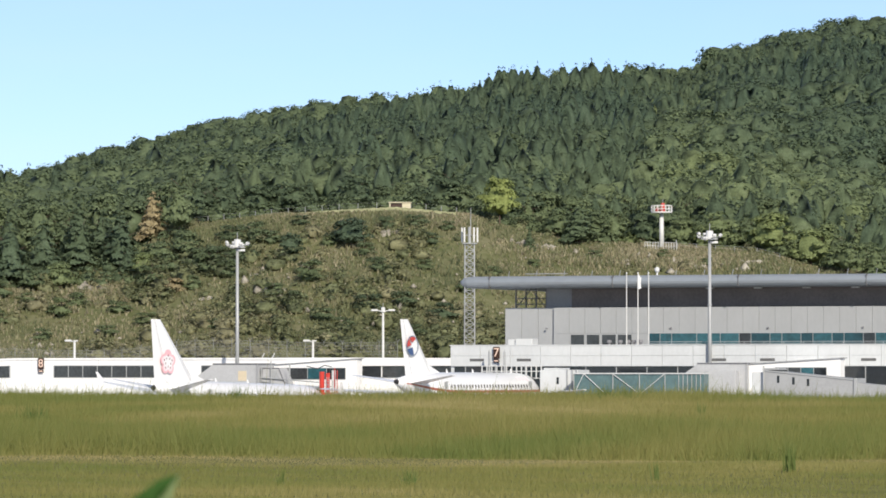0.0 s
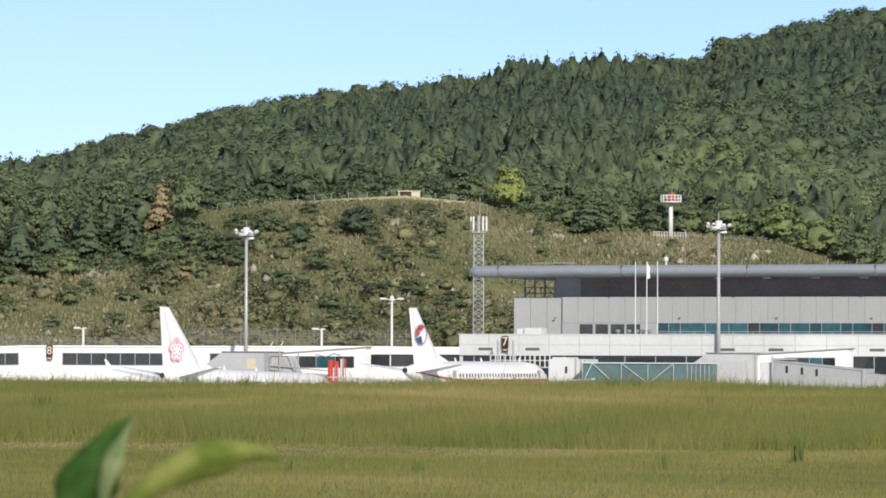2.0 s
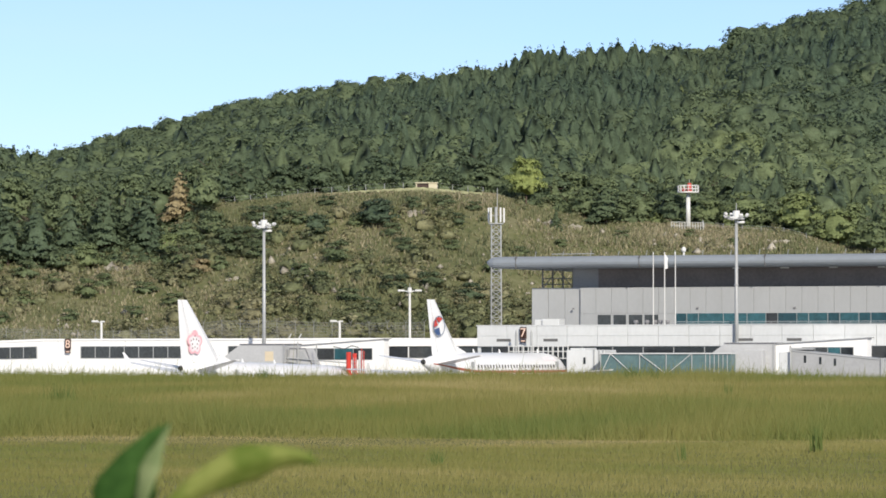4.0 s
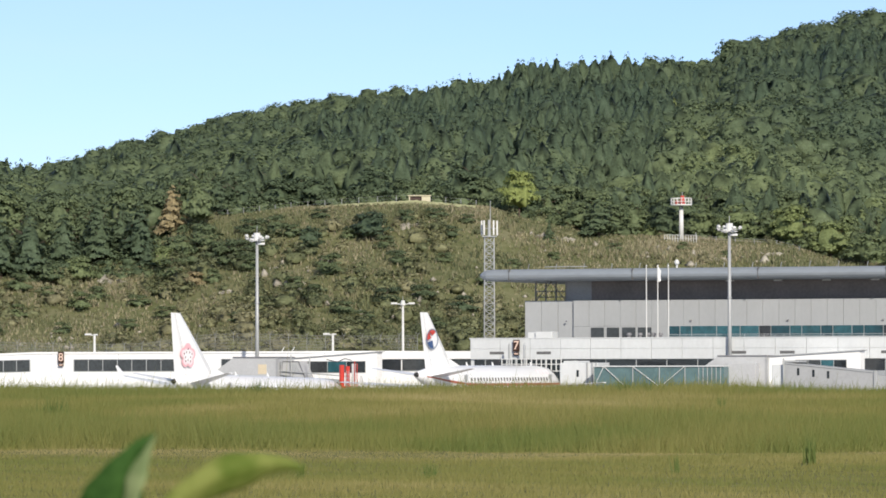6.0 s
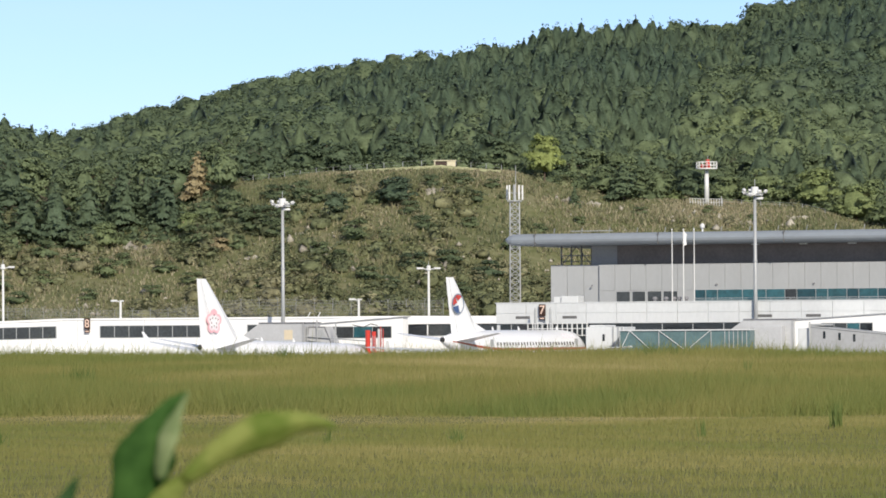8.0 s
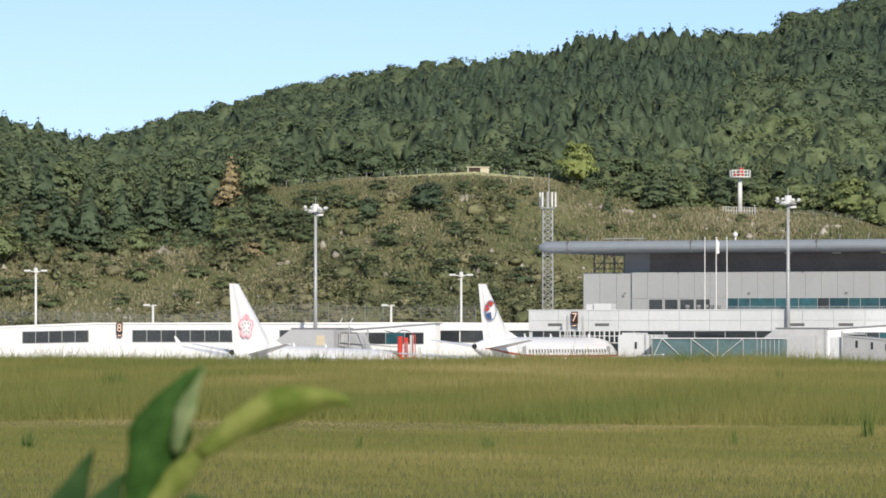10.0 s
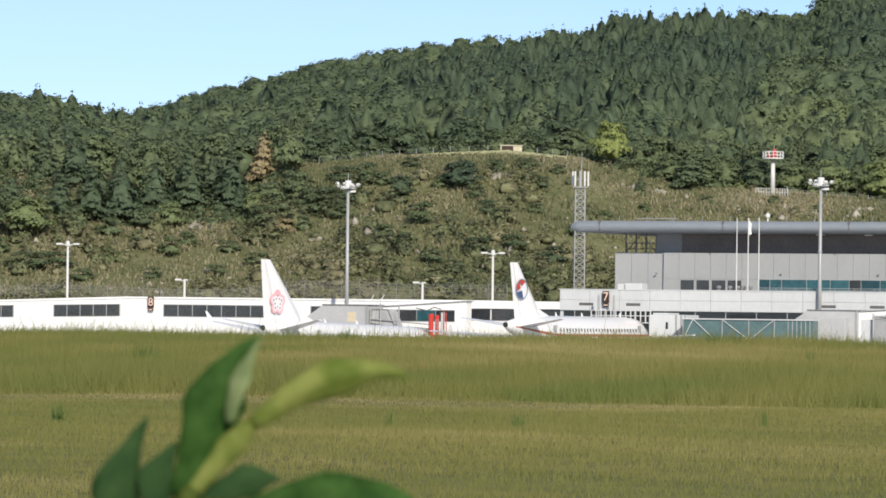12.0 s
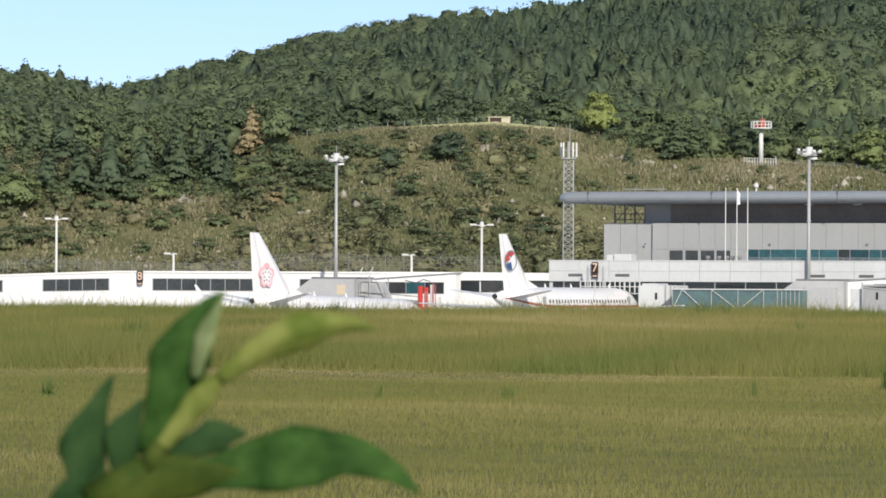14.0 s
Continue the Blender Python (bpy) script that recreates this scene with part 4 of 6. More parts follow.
def aircraft(label, m, L, R, zc, fin_top, tip, root, span, rise, wing_tip_fence, livery, group):
    """An airliner with its nose along +y and its tail cone at the origin."""
    g = thing("airliner", label, "airplane", m, group)
    q = L / 37.6
    rs = [(0.0, 0.22, zc + 0.95), (0.25, 0.42, zc + 0.9), (2.5 * q, 0.95, zc + 0.72), (5.5 * q, R * 0.76, zc + 0.38), (9 * q, R * 0.95, zc + 0.08), (12 * q, R, zc), (L - 6, R, zc), (L - 3.6, R * 0.93, zc - 0.06), (L - 1.8, R * 0.70, zc - 0.25), (L - 0.6, R * 0.38, zc - 0.42), (L, 0.08, zc - 0.5)]
    fu = part("fuselage", loft([ring(y, r, z, 28) for y, r, z in rs]), M_PLANE, g, smooth=True)
    part("exhaust_cone", loft([ring(y, r, zc + 0.95, 14) for y, r in ((-0.35, 0.2), (-0.02, 0.3))]), M_DARK, fu, "dark exhaust at the tail cone")
    zt = zc + R
    # fin with rudder
    fb = zt - 0.35
    part("fin", foil(((0, 8.6 * q + root, fb), (0, 3.1 * q + root, fb - 0.15)), ((0, 2.3 + tip, fin_top), (0, 1.15 + tip, fin_top)), 0.30, 0.10), M_PLANE, g)
    part("rudder", foil(((0, 3.05 * q + root, fb - 0.1), (0, 1.35 * q + root - (1.5 if rise > 1 else 0), fb + 0.05)), ((0, 1.13 + tip, fin_top), (0, 0.3 + tip, fin_top)), 0.10, 0.05), M_PLANE, g)
    part("dorsal_fillet", prism([(8.3 * q, zt - 0.4), (11.2 * q, zt - 0.08), (8.0 * q, zt + 0.85), (7.4 * q, zt - 0.3)], -0.12, 0.12), M_PLANE, g).matrix_basis = pose(0, 0, 0, 0, 0, 90) @ Matrix.Diagonal((1, -1, 1, 1))
    for sg in (-1, 1):
        lift = 0.6 if rise > 1 else 0.35
        part("stabilizer", foil(((sg * 0.6, 5.6 * q, zc + 0.75), (sg * 0.6, 1.9 * q, zc + 0.75)), ((sg * 6.2, 2.3 * q, zc + 1.3 + lift), (sg * 6.2, 1.0 * q, zc + 1.3 + lift)), 0.2, 0.06), M_PLANE, g)
        ri_ = rise if sg < 0 else rise * 0.35
        wg = part("wing", foil(((sg * 1.4, 23.5 * q, zc - 1.0), (sg * 1.4, 16.0 * q, zc - 1.05)), ((sg * span, 15.0 * q, zc + ri_), (sg * span, 13.5 * q, zc + ri_)), 0.42, 0.08), M_PLANE, g)
        if wing_tip_fence:
            part("winglet", foil(((sg * span, 14.9 * q, zc + ri_), (sg * span, 13.5 * q, zc + ri_)), ((sg * (span + 0.35), 13.7 * q, zc + ri_ + 1.15), (sg * (span + 0.35), 13.2 * q, zc + ri_ + 1.15)), 0.06, 0.04), M_PLANE, wg)
        en = part("engine", loft([ring(y, r, zc - 1.75, 18) for y, r in ((18.5 * q, 0.55), (20 * q, 0.9), (22.5 * q, 1.08), (23.8 * q, 1.0), (23.85 * q, 0.85), (23.0 * q, 0.8))]), M_PLANE, g, smooth=True)
        en.matrix_basis = pose(sg * 5.6, 0, 0)
        part("intake_lip", loft([ring(y, r, zc - 1.75, 18) for y, r in ((23.6 * q, 1.04), (23.92 * q, 0.98), (23.92 * q, 0.9), (23.6 * q, 0.86))], close=False), M_METAL, en)
        lg = part("main_gear", rods(((sg * 3.6, 17.5 * q, 0.5), (sg * 3.2, 17.5 * q, zc - 1.0), 0.14), seg=8), M_METAL, g)
        part("tyre", rods(((sg * 3.9, 17.5 * q, 0.56), (sg * 4.3, 17.5 * q, 0.56), 0.55), ((sg * 2.95, 17.5 * q, 0.56), (sg * 3.35, 17.5 * q, 0.56), 0.55), seg=16), M_DARK, lg)
    ng = part("nose_gear", rods(((0, L - 5.2, 0.4), (0, L - 5.0, zc - R + 0.3), 0.1), seg=8), M_METAL, g)
    part("tyre", rods(((-0.4, L - 5.2, 0.42), (-0.12, L - 5.2, 0.42), 0.4), ((0.12, L - 5.2, 0.42), (0.4, L - 5.2, 0.42), 0.4), seg=14), M_DARK, ng)
    # cabin windows
    me = bpy.data.meshes.new("window")
    bm = boxes((-0.03, 0.03, -0.13, 0.13, -0.19, 0.19), bevel=0.025)
    bm.to_mesh(me)
    bm.free()
    zw = zc + 0.42
    for sg in (-1, 1):
        y = 10.4 * q
        while y < L - 6.5:
            rr = np.interp(y, [9 * q, 12 * q], [R * 0.95, R])
            link("window", me, M_DARK, g, at_pose=pose(sg * math.sqrt(rr * rr - 0.3 * 0.3), y, zw, 0, -sg * 12, 0))
            y += 0.79
        for y in (9.0 * q, L - 5.6):
            rr = R * (0.95 if y < 12 else 0.985)
            part("door", boxes((sg * rr * 0.985 - 0.02, sg * rr * 0.985 + 0.02, y - 0.42, y + 0.42, zc - 0.6, zc + 0.95), bevel=0.01), M_PANELG, g)
    part("cockpit_window", loft([ring(y, r, z, 16) for y, r, z in ((L - 2.75, R * 0.80, zc + 0.06), (L - 2.1, R * 0.68, zc + 0.0))]), M_DARK, g)
    for y in (13 * q, 20 * q, L - 7):
        part("blade_aerial", prism([(y, zt - 0.05), (y + 0.5, zt - 0.05), (y + 0.1, zt + 0.4), (y - 0.05, zt + 0.4)], -0.03, 0.03), M_PLANE, g).matrix_basis = pose(0, 0, 0, 0, 0, 90) @ Matrix.Diagonal((1, -1, 1, 1))
    livery(g, q, zc, R, fb, fin_top)
    return g


def disc_bm(y0, z0, r, pick, x, flat=1.0, n=30):
    """Flat flakes of a round badge on the fin's side; pick chooses an outline in the unit circle."""
    bm = bmesh.new()
    for outline in pick:
        f = [bm.verts.new((x, y0 + flat * r * a, z0 + r * b)) for a, b in outline]
        bm.faces.new(f)
    ex = bmesh.ops.extrude_face_region(bm, geom=list(bm.faces))
    bmesh.ops.translate(bm, vec=(0.02, 0, 0), verts=[v for v in ex["geom"] if isinstance(v, bmesh.types.BMVert)])
    return bm


def arc(a0, a1, r=1.0, n=12):
    return [(r * math.cos(radians(a0 + (a1 - a0) * i / n)), r * math.sin(radians(a0 + (a1 - a0) * i / n))) for i in range(n + 1)]


def round_badge(g, q, zc, R, fb, top):
    for sg in (-1, 1):
        y0, z0, r = 3.5, fb + 3.3, 1.0
        x = sg * 0.27
        part("badge_red", disc_bm(y0, z0, r, [arc(52, 124, 1.0) + [(0.02, 0.38)], arc(134, 188, 1.0) + [(-0.16, 0.10)]], x, 1.35), M_RED, g, "red upper part of a round badge")
        part("badge_blue", disc_bm(y0, z0, r, [arc(202, 284, 1.0) + [(0.02, -0.16)]], x, 1.35), M_BLUE, g, "blue lower part of a round badge")
        part("badge_ring", disc_bm(y0, z0, r, [arc(-180, 0, 1.13, 24) + arc(0, -180, 1.02, 24), arc(0, 180, 1.13, 24) + arc(180, 0, 1.02, 24)], x + sg * 0.004, 1.35), M_RIM, g, "thin blue-grey rim")
    # band low on the side, in a shell just proud of the skin
    bm = bmesh.new()
    for sg in (-1, 1):
        prev = None
        for y in np.linspace(1.2, 36.0 * q, 60):
            k = np.interp(y, [0, 2.5 * q, 5.5 * q, 9 * q, 12 * q, 33 * q], [0.42, 0.95, R * 0.76, R * 0.95, R, R])
            c = np.interp(y, [0, 2.5 * q, 5.5 * q, 9 * q, 12 * q], [zc + 0.9, zc + 0.72, zc + 0.38, zc + 0.08, zc])
            pr = [bm.verts.new((sg * (k + 0.015) * math.cos(a), y, c + (k + 0.015) * math.sin(a))) for a in (-0.02, -0.10, -0.18)]
            if prev:
                for i in range(2):
                    bm.faces.new((prev[i], prev[i + 1], pr[i + 1], pr[i]))
            prev = pr
    part("stripe", bm, M_REDLINE, g, "dull red cheat line")
    for i, (y, wd, h) in enumerate(((29.2, 0.5, 0.5), (29.95, 0.35, 0.62), (30.6, 0.25, 0.55), (31.1, 0.5, 0.35), (31.8, 0.5, 0.6))):
        for sg in (-1, 1):
            zz = zc + 1.25
            x = sg * math.sqrt(R * R - 1.25 ** 2)
            me = boxes((-0.02, 0.02, -wd / 2, wd / 2, -h / 2, h / 2))
            ob = part("title_bar", me, M_PALEPINK, g, "faded reddish title mark")
            ob.matrix_basis = pose(x, y * q, zz, 0, -sg * 39, 0)


def blossom_badge(g, q, zc, R, fb, top):
    for sg in (-1, 1):
        y0, z0, r = 2.5, fb + 2.3, 1.42
        x = sg * 0.27
        out, inn = [], []
        for i in range(5):
            a = radians(90 + 72 * i)
            cx, cy = 0.58 * math.cos(a), 0.58 * math.sin(a)
            out.append([(cx + 0.42 * c, cy + 0.42 * s_) for c, s_ in arc(0, 345, 1, 20)])
            inn.append([(cx * 0.80 + 0.34 * c, cy * 0.80 + 0.34 * s_) for c, s_ in arc(0, 345, 1, 16)])
        part("blossom", disc_bm(y0, z0, r, out, x, 1.18), M_PINK, g, "five-petalled pink blossom")
        part("petal_centre", disc_bm(y0, z0, r, inn, x + sg * 0.012, 1.18), M_PALEPINK, g)
        part("top_petal", disc_bm(y0, z0, r, [[(0.30 * c, 0.70 + 0.27 * s_) for c, s_ in arc(0, 345, 1, 16)]], x + sg * 0.016, 1.18), M_PINK, g)
        part("blossom_heart", disc_bm(y0, z0, r, [arc(0, 350, 0.52, 24)], x + sg * 0.02, 1.18), M_PLANE, g, "white heart of the blossom")
        for i in range(10):
            a = radians(18 + 36 * i)
            rr_ = 0.34 if i % 2 else 0.52
            one = [[(rr_ * math.cos(a) + 0.05 * c, rr_ * math.sin(a) + 0.085 * s_) for c, s_ in arc(0, 315, 1, 7)]]
            part("stamen", disc_bm(y0, z0, r, one, x + sg * 0.034, 1.18), M_STAMEN, g)


HEAD = 25.0
aircraft("white twin-jet airliner with round red and blue fin badge", pose(-5.12, 560, 0, 0, 0, -HEAD), 37.6, 1.98, 3.78, 11.65, 0.6, 0.9, 16.4, 0.1, False, round_badge, "parked airliners")
aircraft("white twin-jet airliner with pink blossom on its fin", pose(-32.0, 560, 0, -1.1, 0, -27.5), 39.0, 1.88, 3.10, 11.65, -1.1, 0.2, 15.6, 1.85, True, blossom_badge, "parked airliners")

# ---- foliage ----


G_ = (1 + 5 ** 0.5) / 2
ICO_V = np.array([(-1, G_, 0), (1, G_, 0), (-1, -G_, 0), (1, -G_, 0), (0, -1, G_), (0, 1, G_), (0, -1, -G_), (0, 1, -G_), (G_, 0, -1), (G_, 0, 1), (-G_, 0, -1), (-G_, 0, 1)]) / 1.902
ICO_F = np.array([(0, 11, 5), (0, 5, 1), (0, 1, 7), (0, 7, 10), (0, 10, 11), (1, 5, 9), (5, 11, 4), (11, 10, 2), (10, 7, 6), (7, 1, 8), (3, 9, 4), (3, 4, 2), (3, 2, 6), (3, 6, 8), (3, 8, 9), (4, 9, 5), (2, 4, 11), (6, 2, 10), (8, 6, 7), (9, 8, 1)])


def finer(v, f):
    """Each triangle of a ball cut in four."""
    v, seen, out = [tuple(p) for p in v], {}, []

    def mid(a, b):
        key = (min(a, b), max(a, b))
        if key not in seen:
            m = np.array(v[a]) + np.array(v[b])
            seen[key] = len(v)
            v.append(tuple(m / np.linalg.norm(m)))
        return seen[key]
    for a, b, c in f:
        ab, bc, ca = mid(a, b), mid(b, c), mid(c, a)
        out += [(a, ab, ca), (b, bc, ab), (c, ca, bc), (ab, bc, ca)]
    return np.array(v), np.array(out)


BALL_V, BALL_F = finer(ICO_V, ICO_F)


def unit(a):
    return a / np.maximum(np.linalg.norm(a, axis=1), 1e-6)[:, None]


def crown(kind, n, seed, size, near=False):
    """A crown of height 1 on the origin: leaf sprays on boughs or lobes round a small heart. Gives corners and their normals."""
    r = np.random.default_rng(seed)
    up_ = np.array([0, 0, 1.0])
    ball_v, ball_f = (ICO_V, ICO_F) if kind == "bush" and not near else (BALL_V, BALL_F)
    if kind in ("pine", "cone"):
        # whorls of drooping boughs, one above the other
        levels, per = (11, 8) if near else (7, 6)
        low, w, p = (0.16, 0.40, 0.60) if kind == "pine" else (0.06, 0.31, 0.80)
        lev = np.repeat(np.arange(levels), per)
        k = len(lev)
        h = np.clip(low + (0.97 - low) * (lev + r.uniform(-0.28, 0.28, k)) / (levels - 1), low * 0.8, 0.98)
        reach = w * (1.03 - h) ** p * r.uniform(0.55, 1.18, k)
        a = r.uniform(0, 2 * np.pi, k)
        pick = r.choice(k, n, p=(reach + 0.05) / (reach + 0.05).sum())
        t = r.uniform(0.10, 1.0, n) ** 0.65
        rad = np.stack([np.cos(a), np.sin(a), np.zeros(k)], 1)[pick]
        tan = np.stack([-rad[:, 1], rad[:, 0], np.zeros(n)], 1)
        rc = reach[pick]
        pos = rad * (rc * t)[:, None] + tan * (r.normal(0, 0.20, n) * rc * (1.15 - 0.6 * t))[:, None]
        pos[:, 2] = h[pick] - 0.22 * rc * t ** 2 + r.normal(0, 0.008, n) + 0.06 * rc
        along = unit(rad + tan * r.normal(0, 0.45, (n, 1)) + up_ * (r.normal(-0.10, 0.25, n) + 1.6 * smooth(0.72, 1.0, h[pick]))[:, None])
        nrm = unit(0.55 * up_ + 0.85 * rad + r.normal(size=(n, 3)) * 0.28)
        t2 = unit(np.cross(nrm, along))
        along = np.cross(t2, nrm)
        s_ = size * r.uniform(0.6, 1.3, (n, 1)) * np.clip(1.12 - h[pick], 0.10, 0.85)[:, None] ** 0.55 * 1.1
        tri = np.stack([pos + along * 1.25 * s_, pos - along * 0.6 * s_ + t2 * 0.72 * s_, pos - along * 0.7 * s_ - t2 * 0.72 * s_], 1)
        lay = unit(0.50 * up_ + 0.85 * rad + r.normal(size=(n, 3)) * 0.18)
        ball = ball_v * r.uniform(0.80, 1.18, (len(ball_v), 1))
        thin = 1 - 0.7 * (ball[:, 2:3] * 0.5 + 0.5)
        body = np.concatenate([ball[:, :2] * w * (0.56 if near else 0.95) * thin, ball[:, 2:3] * 0.40 + 0.47 + low * 0.3], 1)
        heart = np.array([0, 0, 0.3])
    else:
        k = (34 if near else 13) if kind == "broad" else (24 if near else 10)
        a = r.uniform(0, 2 * np.pi, k)
        if kind == "bush":
            u = r.uniform(0.0, 1.0, k)
            out = 0.36 * np.sqrt(1 - 0.75 * u * u) * r.uniform(0.45, 1.1, k)
            cen = np.stack([out * np.cos(a), out * np.sin(a), 0.18 + 0.56 * u], 1)
            lr = (0.15 if near else 0.20) * r.uniform(0.6, 1.3, k)
            heart, core, mid = np.array([0, 0, 0.2]), np.array([0.24, 0.24, 0.22]) if near else np.array([0.31, 0.31, 0.28]), 0.26
        else:
            u = r.uniform(-0.75, 1.0, k)
            out = 0.31 * np.sqrt(1 - 0.85 * u * u) * (1.08 - 0.2 * u) * r.uniform(0.6, 1.15, k)
            cen = np.stack([out * np.cos(a), out * np.sin(a), 0.52 + 0.36 * u], 1)
            lr = (0.115 if near else 0.165) * r.uniform(0.6, 1.3, k)
            heart, core, mid = np.array([0, 0, 0.40]), (np.array([0.25, 0.25, 0.31]) if near else np.array([0.32, 0.32, 0.37])), 0.51
        pick = r.choice(k, n, p=lr ** 2 / (lr ** 2).sum())
        d = unit(r.normal(size=(n, 3)))
        d[:, 2] = np.where(d[:, 2] < -0.25, -d[:, 2] * 0.7, d[:, 2])
        pos = cen[pick] + d * lr[pick][:, None] * r.uniform(0.72, 1.08, (n, 1)) * np.array([1.1, 1.1, 0.85])
        lean = unit(pos - heart)
        nrm = unit(0.55 * lean + 0.60 * d + 0.15 * up_ + r.normal(size=(n, 3)) * (0.38 if kind == "bush" else 0.26))
        t1 = unit(np.cross(nrm, r.normal(size=(n, 3))))
        t2 = np.cross(nrm, t1)
        s_ = size * r.uniform(0.5, 1.35, (n, 1))
        tri = np.stack([pos + t1 * s_, pos - t1 * 0.55 * s_ + t2 * 0.8 * s_, pos - t1 * 0.5 * s_ - t2 * 0.85 * s_], 1)
        lay = unit(0.50 * lean + 0.65 * d + 0.18 * up_ + r.normal(size=(n, 3)) * 0.15)
        ball = ball_v * r.uniform(0.80, 1.18, (len(ball_v), 1))
        body = ball * core + np.array([0, 0, mid])
    bn = unit(body - heart)
    v = np.concatenate([tri.reshape(-1, 3), body[ball_f].reshape(-1, 3)])
    nn = np.concatenate([np.repeat(lay, 3, axis=0), unit(bn[ball_f].reshape(-1, 3) + (r.normal(size=(len(ball_v), 3)) * 0.45)[ball_f].reshape(-1, 3) + 0.15 * up_)])
    return v, nn


def scatter(name, protos, places, heights, widths, hues, material, label, category):
    """Many plants joined in one mesh: each a turned and scaled copy of one of the shapes."""
    vs, hs, ns = [], [], []
    which = rng.integers(0, len(protos), len(places))
    turn = rng.uniform(0, 2 * np.pi, len(places))
    for i, (x, y, z) in enumerate(places):
        v, nv = protos[which[i]]
        c, s_ = math.cos(turn[i]), math.sin(turn[i])
        w, h = widths[i], heights[i]
        vs.append(np.stack([x + w * (v[:, 0] * c - v[:, 1] * s_), y + w * (v[:, 0] * s_ + v[:, 1] * c), z + h * v[:, 2]], 1))
        ns.append(np.stack([nv[:, 0] * c - nv[:, 1] * s_, nv[:, 0] * s_ + nv[:, 1] * c, nv[:, 2]], 1))
        hs.append(np.full(len(v), hues[i]))
    v = np.concatenate(vs)
    ob = soup(name, v, np.arange(len(v)).reshape(-1, 3), material, np.concatenate(hs), normals=np.concatenate(ns))
    return tagged(ob, label, category, kind="stuff")


def patchy(x, y, s, seed):
    return 0.5 + 0.5 * np.clip(wave(x, y, s, seed), -1, 1)


# far woods on the hill
NT = 6600
turn_i = np.arange(NT)
bb = -0.135 + 0.253 * np.mod(0.5 + turn_i * 0.7548776662 + rng.normal(0, 0.0015, NT), 1)
rd = np.interp(bb, RIDGE_B, RIDGE_D)
dd = 858 + (rd + 14 - 858) * np.mod(turn_i * 0.5698402910 + rng.normal(0, 0.003, NT), 1) ** 0.9
dd = np.where(rng.uniform(0, 1, NT) < 0.10, rd + rng.uniform(-50, 16, NT), dd)
tx, ty = bb * dd, dd
tz = ground_z(tx, ty) - 0.4
tb = tx / ty
up = (ty - 858) / (np.interp(tb, RIDGE_B, RIDGE_D) - 858)
plant = smooth(-0.0395, -0.0183, tb) * (1 - smooth(0.03303, 0.04977, tb)) * smooth(0.04, 0.16, up)
# the spur that comes forward at one end of the hill is warmer and lighter than the dark plantation behind it, partly
# hill shading put into the leaf hue
te = (tz + 3.0 - 5.4) / ty
spur = smooth(-0.005, 0.004, tb - np.interp(te, (0.030, 0.0357, 0.0462, 0.0527, 0.0617), (0.020, 0.0289, 0.040, 0.0478, 0.0523)))
conif = patchy(tx, ty, 0.012, 21) * 0.55 + 0.42 * plant + rng.normal(0, 0.14, NT) > 0.33
conif = conif & ~((up > 0.90) & (rng.uniform(0, 1, NT) < 0.8))
fw = [crown("pine", 185, i, 0.056) for i in range(6)] + [crown("cone", 185, 10 + i, 0.052) for i in range(6)]
fb_ = [crown("broad", 190, 20 + i, 0.046) for i in range(12)]
low_ = 1 - smooth(0.034, 0.046, te)
hue = 0.20 + 0.20 * patchy(tx, ty, 0.03, 31) + 0.12 * (patchy(tx, ty, 0.011, 33) - 0.5) + rng.normal(0, 0.06, NT) - 0.06 * spur + 0.11 * spur * low_ + 0.06 * (1 - plant) * low_ - 0.06 * plant
warm = spur * np.exp(-((tb - 0.0475) / 0.007) ** 2 - ((te - 0.0475) / 0.008) ** 2)
hue = np.clip(hue + 0.20 * warm - 0.05 * spur * smooth(0.056, 0.070, tb), 0.03, 0.56)
hue = np.where((rng.uniform(0, 1, NT) < 0.03) & (warm > 0.2), 0.80, hue)
hh = rng.uniform(4.8, 9.4, NT) * np.where(up > 0.88, np.where(conif, 0.70, 0.86) * rng.uniform(0.72, 1.22, NT), 1.0)
for flag, protos, nm, lb in ((conif, fw, "far_conifers", "dark green conifer wood covering the hill"), (~conif, fb_, "far_woods", "mixed green broadleaf wood covering the hill")):
    ix = np.where(flag)[0]
    hq = np.clip(hue[ix] - (0.13 if nm == "far_conifers" else -0.02), 0.0, 1.0)
    scatter(nm, protos, np.stack([tx[ix], ty[ix], tz[ix]], 1), hh[ix] * (1.15 if nm == "far_conifers" else 0.98), hh[ix] * (0.95 if nm == "far_conifers" else 1.12), hq, M_TREE, lb, "trees")

# scrub and tall weeds on the cut
NS = 5600
sb = rng.uniform(-0.135, 0.11, NS)
sy = rng.uniform(722, 838, NS)
sx = sb * sy
dens = patchy(sx, sy, 0.16, 41) * 0.6 + patchy(sx, sy, 0.05, 42) * 0.5
open_top = ((sy > 823) & (sb > -0.04285) & (sb < 0.00848)) | ((sy > 800) & (sb > 0.0241) & (rng.uniform(0, 1, NS) < 0.35))
dry = smooth(-0.088, -0.074, sb) * (1 - smooth(-0.05, -0.036, sb)) * (1 - smooth(786, 802, sy))
ok = (dens + rng.uniform(-0.3, 0.3, NS) > 0.54 + 0.16 * dry) & ~open_top
dry = dry[ok]
sx, sy = sx[ok], sy[ok]
sz = ground_z(sx, sy) - 0.1
sh_ = rng.gamma(2.2, 0.68, len(sx)) + 0.5
sh_ = np.minimum(sh_, 4.5) * np.where(sx / sy > 0.02, 0.62, 1.0) * np.where(sy > 815, 0.7, 1.0)
shue = 0.22 + 0.36 * rng.uniform(0, 1, len(sx)) + 0.26 * (patchy(sx, sy, 0.1, 44) - 0.2) + 0.14 * (sh_ < 1.4)
